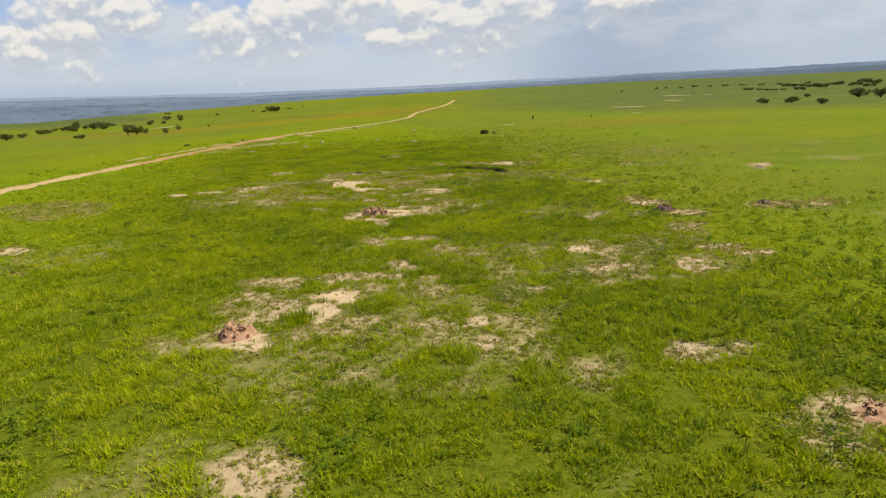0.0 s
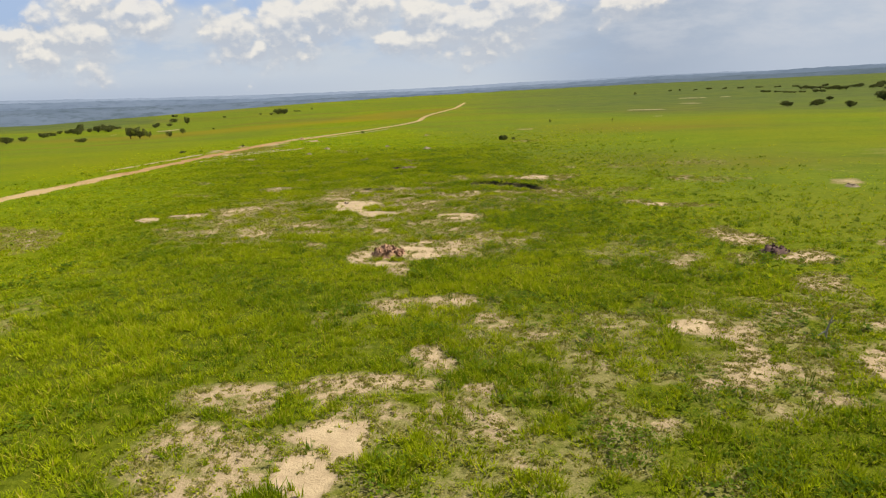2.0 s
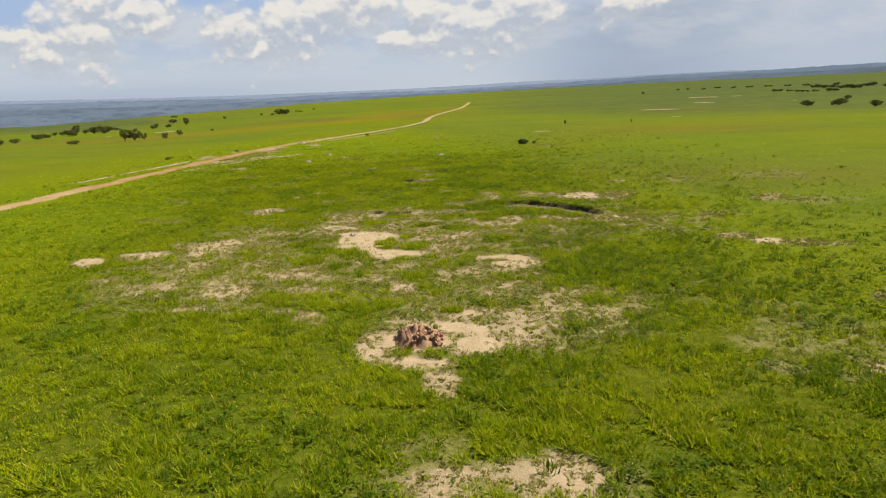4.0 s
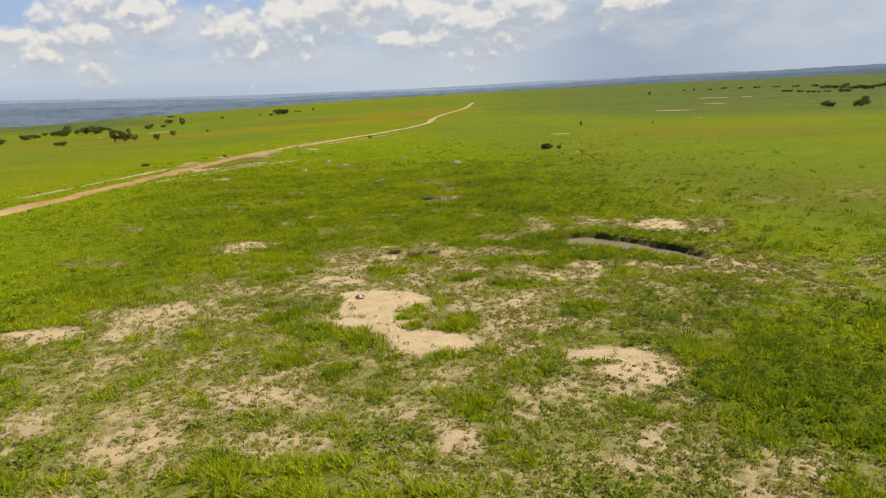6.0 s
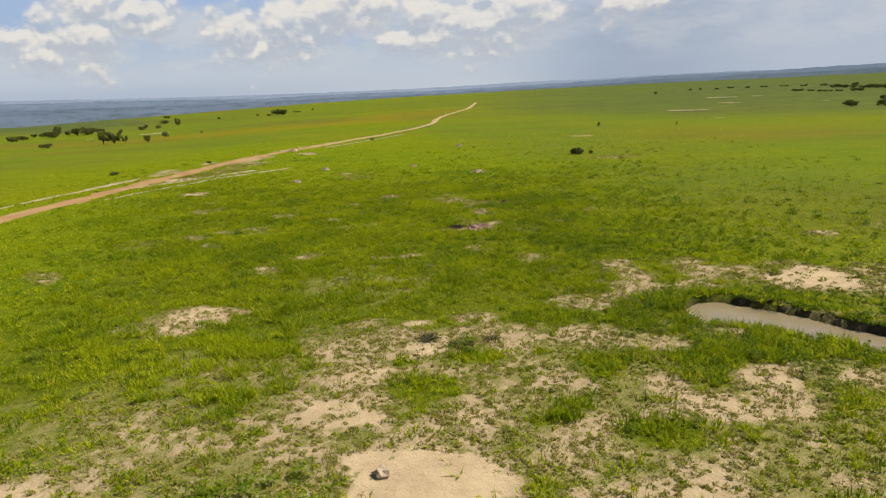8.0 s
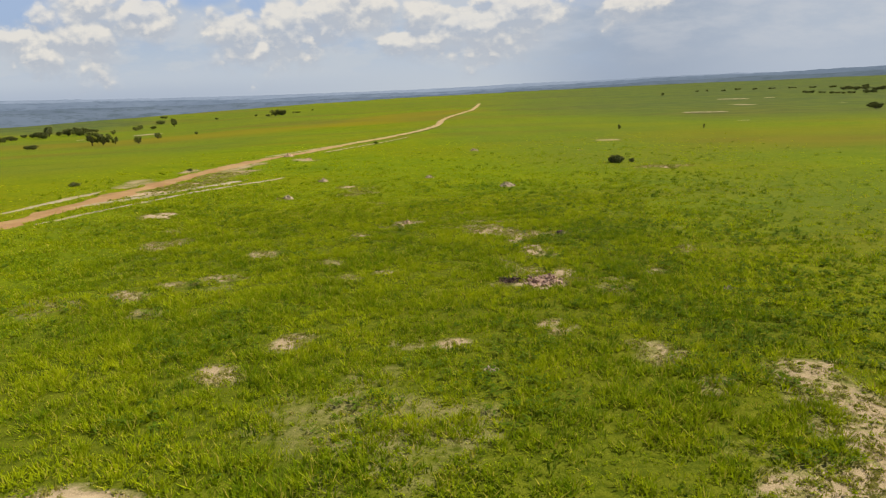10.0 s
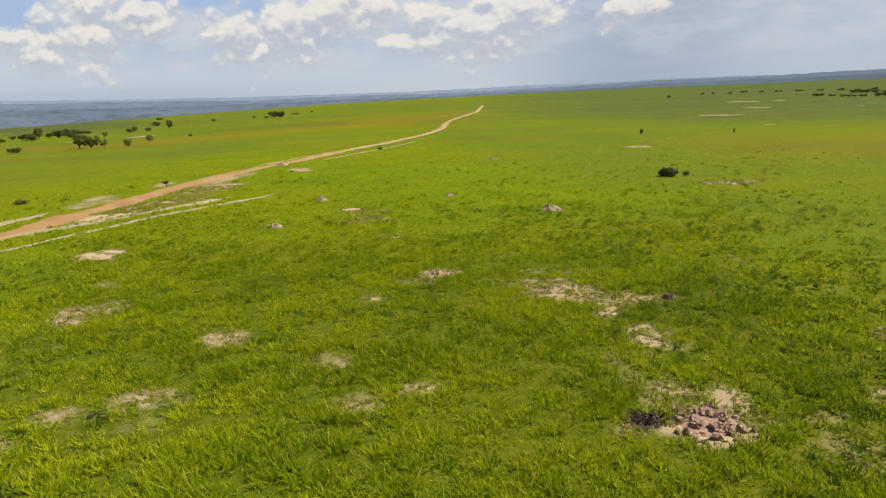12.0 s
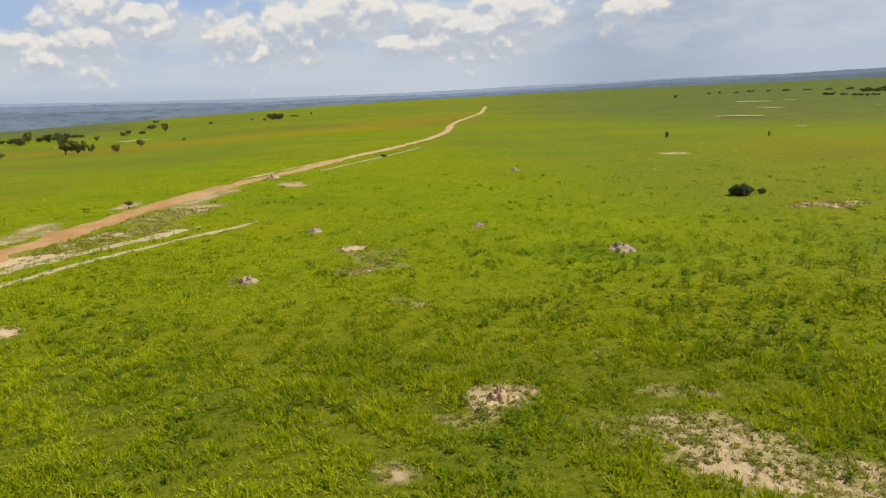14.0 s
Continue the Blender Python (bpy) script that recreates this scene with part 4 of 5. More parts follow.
# ---------------------------------------------------------------- tracks
def ribbon(name, line, half, mat, label, lift=0.05, edge=0.5, step=1.2, seed=1, across=6, thin=1.0):
    """A track along a smooth line of (x, y), with ragged edges and two shallow ruts."""
    pts = np.array(line, float)
    s = np.r_[0, np.cumsum(np.hypot(*np.diff(pts, axis=0).T))]
    q = np.arange(0, s[-1], step)
    cx, cy = np.interp(q, s, pts[:, 0]), np.interp(q, s, pts[:, 1])
    k = np.ones(15) / 15
    pad = lambda a: np.convolve(np.r_[np.full(7, a[0]), a, np.full(7, a[-1])], k, "valid")
    cx, cy = pad(cx), pad(cy)
    tx, ty = np.gradient(cx), np.gradient(cy)
    ln = np.hypot(tx, ty)
    nx, ny = -ty / ln, tx / ln
    wl = half * (1 + edge * (rough_noise(q, q * 0, 4, seed, 4) - 0.5) * 2)
    wr = half * (1 + edge * (rough_noise(q, q * 0, 4, seed + 9, 4) - 0.5) * 2)
    slim = 1 + (thin - 1) * smooth(cy, 260, 420)
    taper = smooth(q, 0, 6) * smooth(q[-1] - q, 0, 6) * 0.85 + 0.15
    wl, wr = np.maximum(wl * slim * taper, 0.02), np.maximum(wr * slim * taper, 0.02)
    rows = []
    for j in range(across + 1):
        u = j / across * 2 - 1
        off = np.where(u < 0, u * wl, u * wr)
        x, y = cx + nx * off, cy + ny * off
        edge_down = 0.09 * abs(u) ** 6
        rut = 0.06 * math.exp(-(((abs(u) - 0.5) / 0.16) ** 2))
        rows.append(np.stack([x, y, land(x, y) + lift + 0.03 - edge_down - rut + 0.35 * smooth(y, 240, 420)], -1))
    v = np.stack(rows, 1)
    return tagged(new(name, mesh_of(name, v.reshape(-1, 3), grid_faces(v.shape[0], v.shape[1]), mat, True)), label, "road", kind="structure")


FLATS = [((134, 534), (170, 523), 5), ((280, 842), (322, 836), 9), ((227, 668), (236, 643), 7), ((342, 862), (356, 846), 9), ((308, 649), (321, 654), 5),
         ((94, 612), (100, 607), 4), ((113, 398), (128, 403), 2.2), ((-285, 552), (-275, 554), 8), ((-259, 586), (-253, 620), 6)]
ROAD_LINE = [(-90, -320), (-82, -160), (-75, -40), (-71, 40), (-68, 98), (-66.5, 129), (-65, 154), (-64.2, 187), (-63.6, 203), (-62, 226), (-59, 246), (-55, 266),
             (-51, 296), (-40.3, 341), (-31.5, 386), (-26, 443), (-22, 544), (-14, 604), (3, 705), (16, 880), (20, 930)]
ribbon("road", ROAD_LINE, 2.0, ROAD, "reddish dirt road worn across the grassland", edge=0.75)
ribbon("track", [(-73.4, 146), (-72.4, 158), (-71.0, 172), (-69.6, 184), (-68.4, 194)], 0.8, TRACK, "pale sandy strip along the far verge of the road", edge=1.7, seed=12, across=4)
ribbon("track", [(-61.5, 160), (-58.3, 172), (-56.4, 178.3), (-54.8, 182.7), (-52.7, 187.7), (-48.9, 194.7), (-45.5, 201), (-43, 206)], 0.6, TRACK,
       "pale sandy wheel track beside the road", edge=1.2, seed=4, across=4)
ribbon("track", [(-65, 170), (-62.3, 178), (-59.9, 183.3), (-57.4, 186.1), (-55.3, 189.6), (-53.6, 193.5), (-51, 199), (-49, 204)], 1.3, TRACK,
       "pale washed sand strip beside the road", edge=1.3, seed=6, across=4)
ribbon("track", [(-50, 262), (-45.5, 280), (-37, 312), (-31, 340)], 0.45, TRACK, "pale sandy wheel track beside the road", edge=1.9, seed=8, across=4)
ribbon("track", [(-62, 250), (-58, 272), (-53, 292), (-44, 325)], 0.5, TRACK, "pale sandy wheel track beside the road", edge=1.9, seed=10, across=4)
# Pale flats of dried mud far out on the plain.
for k, (p, q, half) in enumerate(FLATS):
    ribbon("mud_flat", [p, ((p[0] + q[0]) / 2 + 1, (p[1] + q[1]) / 2), q], half, TRACK, "pale strip of dried mud on the plain", edge=0.9, seed=20 + k, across=4, step=2.0, lift=0.10)


# ---------------------------------------------------------------- distant ridges
def ridge(name, radius, rise, mat, label, seed):
    """A long low range all round, crest at the given rise (thousandths of the distance) over the eye's level."""
    a = np.linspace(-180, 180, 2401)
    crest = np.interp(a, [-180, -34, -17, 0, 17, 34, 180], rise) / 1.134
    crest = 11.7 + radius * crest / 1000 + (rough_noise(a * 10, a * 0, 75, seed, 3) - 0.5) * radius * 0.0040 + (rough_noise(a * 10, a * 0, 4, seed + 3, 3) - 0.5) * radius * 0.0016
    rows = []
    for off, share in ((-420, -0.6), (-230, 0.55), (-90, 0.9), (0, 1.0), (160, 0.4), (330, -0.6)):
        r = radius + off + (rough_noise(a * 10, a * 0 + off, 35, seed + 5) - 0.5) * 60
        r = np.minimum(r, 4780)
        z = np.where(share > 0, crest * share - (1 - share) * 30, -70.0)
        rows.append(np.stack([-12 + r * np.sin(np.radians(a)), 70 + r * np.cos(np.radians(a)), z], -1))
    v = np.stack(rows, 0)
    ob = new(name, mesh_of(name, v.reshape(-1, 3), grid_faces(len(rows), len(a)), mat, True))
    return tagged(ob, label, "hills", kind="structure")


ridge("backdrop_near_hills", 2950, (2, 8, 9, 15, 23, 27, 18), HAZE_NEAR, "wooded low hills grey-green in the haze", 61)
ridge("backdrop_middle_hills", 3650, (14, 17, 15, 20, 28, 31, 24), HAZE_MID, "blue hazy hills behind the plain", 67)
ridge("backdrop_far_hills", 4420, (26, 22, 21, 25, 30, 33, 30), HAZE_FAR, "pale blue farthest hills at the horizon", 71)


# ---------------------------------------------------------------- things on the plain
def stick(verts, faces, p0, p1, r0, r1, sides=5):
    """Adds a tapered rod to lists of corners and quads."""
    p0, p1 = Vector(p0), Vector(p1)
    ax = (p1 - p0).normalized()
    s = ax.orthogonal().normalized()
    t = ax.cross(s)
    base = len(verts)
    for p, r in ((p0, r0), (p1, r1)):
        for k in range(sides):
            g = 2 * math.pi * k / sides
            verts.append(p + (s * math.cos(g) + t * math.sin(g)) * r)
    for k in range(sides):
        faces.append((base + k, base + (k + 1) % sides, base + sides + (k + 1) % sides, base + sides + k))


def clod_mesh(name, mat, seed, flat=0.75):
    bm = bmesh.new()
    bmesh.ops.create_icosphere(bm, subdivisions=2, radius=1.0)
    for v in bm.verts:
        k = 0.72 + 0.65 * noise.noise(v.co * 1.3 + Vector((seed * 3.1, 0, 0))) + 0.28 * noise.noise(v.co * 3.2 + Vector((0, seed, 0)))
        v.co *= k
        v.co.z *= flat
    return mesh_bm(name, bm, mat, False)


CLODS = {}


def termite_mound(x, y, width, height, mat, label, seed, clods=14, group="termite mounds", spires=3):
    """A weathered mound: lumpy core with broken-off clods on and round it."""
    rng = np.random.RandomState(seed)
    root = thing("termite_mound", x, y, label, "termite mound", group, rng.uniform(0, 360), 0.06)
    rings, segs = 16, 34
    tops = []
    for g in rng.uniform(0, 6.28, 2 * spires + 4):
        q = 0.75 * math.sqrt(rng.uniform(0, 1))
        tops.append((q * math.cos(g), q * math.sin(g), rng.uniform(0.09, 0.20), rng.uniform(0.7, 1.0) * (1 - 0.75 * q**2)))
    v = []
    for i in range(rings + 1):
        q = i / rings
        for k in range(segs):
            g = 2 * math.pi * k / segs
            u, w_ = q * math.cos(g), q * math.sin(g)
            nz = noise.noise(Vector((u * 3.1 + seed, w_ * 3.1, 0.5)))
            edge = 1 + 0.22 * noise.noise(Vector((math.cos(g) * 1.6, math.sin(g) * 1.6, seed * 2.7)))
            z = 0.62 * (1 - q**2.2) * (0.8 + 0.6 * nz)
            for tu, tw, tr, th in tops:
                z = max(z, th * math.exp(-(((u - tu) ** 2 + (w_ - tw) ** 2) / tr**2)) * (0.85 + 0.4 * nz))
            z += 0.13 * noise.noise(Vector((u * 9, w_ * 9, seed))) * (1 - q)
            v.append((u * edge * width / 2, w_ * edge * width / 2, z * height - 0.04 * q))
    part("core", mesh_of("mound_core", v, grid_loop(rings + 1, segs), mat, False), root)
    key = mat.name
    if key not in CLODS:
        CLODS[key] = [clod_mesh("clod", mat, 3 + 5 * k) for k in range(3)]
    for k in range(clods):
        g, q = rng.uniform(0, 6.28), rng.uniform(0.25, 1.12)
        size = width * rng.uniform(0.03, 0.085)
        z = height * 0.60 * max(0.0, 1 - min(q, 1.0) ** 2.2) + size * 0.2
        m = pose(q * width / 2 * math.cos(g), q * width / 2 * math.sin(g), z, *rng.uniform(0, 360, 3)) @ Matrix.Diagonal((size, size * rng.uniform(0.7, 1.2), size * rng.uniform(0.8, 1.4), 1))
        part("clod", CLODS[key][k % 3], root, m)
    return root


def grid_loop(rows, cols):
    """Quads of a grid whose columns close into a ring."""
    i = np.arange(rows * cols).reshape(rows, cols)
    j = np.roll(i, -1, 1)
    return np.stack([i[:-1], j[:-1], j[1:], i[1:]], -1).reshape(-1, 4)


termite_mound(-11.3, 31.9, 2.1, 1.05, CLAY, "crumbled red-brown termite mound on a bare sand patch", 21, 36, spires=2)
termite_mound(-7.5, 66.7, 2.9, 1.15, CLAY, "large knobbly reddish termite mound beside bare sand", 22, 70, spires=9)
termite_mound(21.8, 63.9, 2.3, 0.85, PURPLE, "dark purplish broken termite mound in sparse grass", 23, 24, spires=4)
termite_mound(32.6, 65.8, 1.7, 0.7, PURPLE, "small dark brown termite mound on the sward", 24, 14)
termite_mound(15.2, 21.6, 2.2, 0.45, CLAY, "low pinkish termite mound worn almost flat", 25, 24)
termite_mound(-10.1, 135.2, 2.8, 0.26, RUBBLE, "flattened reddish termite mound of loose clods", 26, 70, spires=5)
termite_mound(-8.3, 184.4, 2.4, 0.85, PALE, "pale grey-brown termite mound in green grass", 27, 16)
termite_mound(-19.6, 196.4, 1.6, 0.6, PALE, "low pale termite mound in green grass", 28, 10)
termite_mound(-36.4, 196.4, 1.8, 0.7, PALE, "rounded grey-brown termite mound in green grass", 29, 12)
termite_mound(-37.3, 177.2, 1.6, 0.75, PALE, "grey pointed termite mound in green grass", 30, 10)
termite_mound(-20.5, 157.4, 1.1, 0.55, SANDY, "small sandy orange termite mound on bare soil", 31, 8, spires=1)
termite_mound(-10.6, 252.0, 2.4, 0.8, PALE, "far greyish termite mound in the grass", 32, 8)
termite_mound(-55.6, 251.0, 2.6, 1.5, SANDY, "conical sandy termite mound beside the road", 33, 8, spires=1)
termite_mound(-48.5, 240.5, 2.0, 0.6, SANDY, "broken sandy termite mound near the road", 34, 10)
termite_mound(46.6, 95.4, 2.0, 0.7, PALE, "low greyish termite mound on the plain", 35, 8)
termite_mound(-6.6, 150.4, 0.75, 0.75, PURPLE, "small dark pointed termite cone on sparse soil", 36, 5, spires=1)
termite_mound(0.8, 132.8, 0.8, 0.35, PALE, "tiny pale clay lump in the grass", 37, 4, spires=1)
termite_mound(-14.4, 121.5, 0.9, 0.35, PALE, "tiny greyish clay lump in the grass", 38, 4, spires=1)


def boulder(x, y, size, seed):
    me = clod_mesh("stone", STONE, seed, 0.7)
    ob = new("stone", me)
    ob.matrix_basis = pose(x, y, land_z(x, y) + size * 0.25, 0, 0, seed * 40) @ Matrix.Scale(size, 4)
    return tagged(ob, "grey-brown rounded stone lying on bare sand", "stone")


boulder(-15.1, 94.2, 0.36, 4)


def dead_branch(x, y):
    root = thing("dead_branch", x, y, "bleached dead branch sticking up out of the grass", "branch", sink=0.05)
    rods = (
        ("stem", ((0, 0, -0.05), (0.06, 0.02, 0.55), (0.30, 0.05, 1.25)), 0.075),
        ("twig", ((0.06, 0.02, 0.50), (-0.22, -0.08, 0.42), (-0.42, -0.1, 0.30)), 0.05),
        ("twig", ((0.16, 0.03, 0.85), (0.28, -0.05, 1.0), (0.30, -0.12, 1.12)), 0.03),
    )
    for name, line, r in rods:
        v, f = [], []
        for k, (p, q) in enumerate(zip(line, line[1:])):
            stick(v, f, p, q, r * (1 - 0.35 * k), r * (0.65 - 0.4 * k), 7)
        part(name, mesh_of(name, [tuple(c) for c in v], f, BLEACHED, True), root)


dead_branch(15.5, 46.3)


def leaf_cloud(name, clumps, count, size, mat, seed, shell=0.55):
    """Leaves as small bent pairs of triangles, scattered through clumps (x, y, z, rx, rz)."""
    rng = np.random.RandomState(seed)
    c = np.array(clumps)
    share = c[:, 3] ** 2
    pick = rng.choice(len(c), count, p=share / share.sum())
    d = rng.normal(size=(count, 3))
    d /= np.linalg.norm(d, axis=1)[:, None]
    rad = shell + (1 - shell) * rng.rand(count) ** 0.6
    rad = rad * (0.8 + 0.35 * rng.rand(count))
    at = c[pick, :3] + d * rad[:, None] * np.stack([c[pick, 3], c[pick, 3], c[pick, 4]], -1)
    n1 = d + rng.normal(size=(count, 3)) * 0.4
    n1 /= np.linalg.norm(n1, axis=1)[:, None]
    t1 = np.cross(n1, rng.normal(size=(count, 3)))
    t1 /= np.linalg.norm(t1, axis=1)[:, None]
    t2 = np.cross(n1, t1)
    s = size * (0.6 + 0.8 * rng.rand(count))[:, None]
    v = np.stack([at - t1 * s, at - t2 * s * 0.6 + n1 * s * 0.2, at + t1 * s, at + t2 * s * 0.6 + n1 * s * 0.2], 1)
    f = np.arange(count * 4).reshape(-1, 4)
    return mesh_of(name, v.reshape(-1, 3), f, mat)


def shrub(x, y, width, height, label, seed, leaves=500, leaf=0.09, mat=None, wood=None, twigs=9):
    rng = np.random.RandomState(seed)
    root = thing("shrub", x, y, label, "shrub", turn=rng.uniform(0, 360), sink=0.04)
    clumps = []
    for k in range(twigs):
        g, q = 6.28 * k / twigs + rng.uniform(-0.3, 0.3), rng.uniform(0.15, 0.75)
        tip = (q * width / 2 * math.cos(g), q * width / 2 * math.sin(g), height * rng.uniform(0.45, 0.85) * (1.1 - 0.5 * q))
        v, f = [], []
        mid = (tip[0] * 0.4, tip[1] * 0.4, tip[2] * 0.55)
        stick(v, f, (0.04 * math.cos(g), 0.04 * math.sin(g), -0.03), mid, 0.035, 0.024)
        stick(v, f, mid, tip, 0.024, 0.010)
        for _ in range(3):
            end = (tip[0] + rng.uniform(-0.2, 0.2) * width, tip[1] + rng.uniform(-0.2, 0.2) * width, tip[2] + rng.uniform(-0.05, 0.22) * height)
            stick(v, f, mid, end, 0.014, 0.005, 4)
        part("stem", mesh_of("shrub_stem", [tuple(c) for c in v], f, wood or BARK), root)
        clumps.append((tip[0], tip[1], tip[2] * 0.9, width * rng.uniform(0.13, 0.22), height * rng.uniform(0.16, 0.28)))
        clumps.append((tip[0] * 0.7, tip[1] * 0.7, tip[2] * 0.45, width * rng.uniform(0.12, 0.2), height * rng.uniform(0.15, 0.25)))
    if leaves:
        part("leaves", leaf_cloud("shrub_leaves", clumps, leaves, leaf, mat or BUSHLEAF, seed), root)
    return root


shrub(13.8, 212.2, 3.0, 1.6, "dense dark green rounded bush alone on the plain", 41, 1500, 0.16, twigs=13)
shrub(17.0, 213.5, 1.6, 0.9, "low scraggy dark bush beside the rounded bush", 42, 260, 0.12)
shrub(-13.9, 106.1, 1.7, 0.45, "low twiggy dark shrub over a burrow in sandy soil", 43, 110, 0.06, twigs=16)
shrub(-12.3, 105.2, 1.7, 0.38, "low grey-green shrub on sparse sandy ground", 44, 170, 0.06, DRYISH)
shrub(-10.8, 106.0, 1.5, 0.40, "low grey-green shrub on sparse sandy ground", 45, 150, 0.06, DRYISH)
shrub(-12.3, 135.4, 2.0, 0.42, "dark twiggy dead shrub in a grass hollow", 46, 260, 0.07, PURPLE, CHARRED, 16)
shrub(-78.2, 199.7, 2.4, 0.8, "low dark bush beyond the road verge", 47, 420, 0.10)
shrub(-67.4, 220.4, 1.8, 0.6, "dark little bush on the road verge", 48, 260, 0.10)
shrub(-40.0, 300.0, 1.8, 1.0, "small pale green bush near the road", 49, 220, 0.12, WEED)
shrub(48.5, 347.0, 1.3, 2.4, "thin upright sapling alone on the plain", 50, 240, 0.14, twigs=5)
shrub(77.5, 338.0, 1.5, 2.0, "thin leafless grey sapling alone on the plain", 51, 60, 0.12, twigs=6)


# ---------------------------------------------------------------- trees
def tree(x, y, height, width, label, seed, flat=0.75, leaves=700, trunk=0.28):
    """Savanna tree: leaning trunk, spreading limbs, an uneven crown of leaf clumps with gaps."""
    rng = np.random.RandomState(seed)
    root = thing("tree", x, y, label, "tree", "scattered savanna trees", sink=0.1)
    v, f = [], []
    fork = Vector((rng.uniform(-0.3, 0.3), rng.uniform(-0.3, 0.3), height * trunk))
    stick(v, f, (0, 0, -0.1), fork, height * 0.045, height * 0.034, 8)
    clumps = []
    for k in range(13):
        g, q = 6.28 * k * 0.382 + rng.uniform(-0.5, 0.5), math.sqrt(rng.uniform(0.0, 0.85))
        dome = math.sqrt(1 - (0.95 * q) ** 2)
        top = height * (trunk + (0.92 - trunk) * dome * (flat + (1 - flat) * rng.uniform(0.4, 1.0)) * rng.uniform(0.72, 1.0))
        tip = Vector((q * width / 2 * math.cos(g), q * width / 2 * math.sin(g), max(top, height * trunk)))
        mid = fork.lerp(tip, 0.5) + Vector((0, 0, -height * 0.04))
        stick(v, f, fork, mid, height * 0.022, height * 0.014, 6)
        stick(v, f, mid, tip, height * 0.014, height * 0.005, 5)
        size = rng.uniform(0.09, 0.20)
        clumps.append((*tip, width * size, height * size * rng.uniform(0.7, 1.1)))
        low = fork.lerp(tip, 0.75)
        clumps.append((low.x * 1.1, low.y * 1.1, low.z * rng.uniform(0.6, 0.85), width * rng.uniform(0.08, 0.17), height * rng.uniform(0.08, 0.17)))
    part("trunk", mesh_of("tree_trunk", [tuple(c) for c in v], f, BARK, True), root)
    part("crown", leaf_cloud("tree_crown", clumps, leaves, width * 0.034, FOLIAGE, seed, 0.45), root)
    return root


ROUND = "dark green broad-crowned tree on the grassland"
BUSHY = "low bushy dark tree with foliage near the ground"
OPEN = "thin-crowned flat-topped savanna tree"
PROTO = [
    (tree(-226, 471, 9.3, 8.0, ROUND, 81, 0.85, 1500, 0.18), 9.3, 8.0),
    (tree(-220, 472, 8.4, 9.6, BUSHY, 82, 0.6, 1700, 0.07), 8.4, 9.6),
    (tree(-256, 897, 4.0, 4.6, OPEN, 83, 0.5, 700, 0.3), 4.0, 4.6),
    (tree(-343, 610, 7.0, 10.0, BUSHY, 85, 0.45, 1700, 0.06), 7.0, 10.0),
    (tree(-323, 814, 10.4, 8.5, ROUND, 86, 0.7, 1500, 0.14), 10.4, 8.5),
]


def more_trees(kind, *places):
    """Trees by place, height and width; a spread wider than a crown stands for several trees in a row."""
    for x, y, h, wd in places:
        n = max(1, round(wd / (1.45 * h)))
        for k in range(n):
            mix = (x * 7.3 + y * 3.1 + k * 5.7) % 1.0
            ob, h0, w0 = PROTO[kind] if mix < 0.5 or kind == 2 else PROTO[{0: 4, 1: 3}[kind]]
            px, py = x + (k - (n - 1) / 2) * wd / n, y + (mix - 0.5) * 5 * (n > 1)
            hh, ww = h * (0.75 + 0.4 * mix if n > 1 else 1.0), wd / n * (1.15 if n > 1 else 1.0)
            m = pose(px, py, land_z(px, py) - 0.1, 0, 0, (x * 37 + y * 17 + 80 * k) % 360) @ Matrix.Diagonal((ww / w0, ww / w0, hh / h0, 1))
            copy_thing(ob, m)


# The grove beyond the road and the lone trees on the far rise.
more_trees(1, (-345, 562, 5.5, 9.4), (-359, 596, 4.7, 10.0), (-374, 635, 3.7, 5.9), (-363, 629, 4.3, 7.0), 
           (-353, 649, 5.0, 5.9), (-340, 641, 7.9, 11.6), (-343, 662, 8.2, 10.7), (-369, 732, 4.2, 13.2), (-321, 720, 4.7, 7.6),
           (-319, 754, 4.2, 6.6), (-363, 871, 5.7, 11.6), (-409, 984, 3.7, 10.5), (-307, 902, 3.3, 5.4), (-197, 554, 1.9, 2.7),
           (-251, 455, 3.4, 6.0), (-241, 896, 3.2, 6.0), (-233, 900, 9.5, 12.1), (-225, 904, 8.8, 12.1), (-222, 971, 2.6, 8.1),
           (-214, 1029, 2.7, 3.5), (-306, 459, 6.1, 8.7), (-319, 497, 4.4, 7.3), (-258, 461, 2.9, 3.7), (-335, 655, 7, 10), (-352, 620, 6, 9),
           (-330, 640, 5, 8))
more_trees(0, (-358, 643, 9.9, 8.3), (-216, 478, 5.1, 4.8), (-298, 634, 4.7, 4.5), (-196, 466, 4.8, 5.4), (-207, 515, 4.9, 5.1), (-332, 752, 5.6, 6.6))
more_trees(2, (-225, 960, 3.4, 4.0))
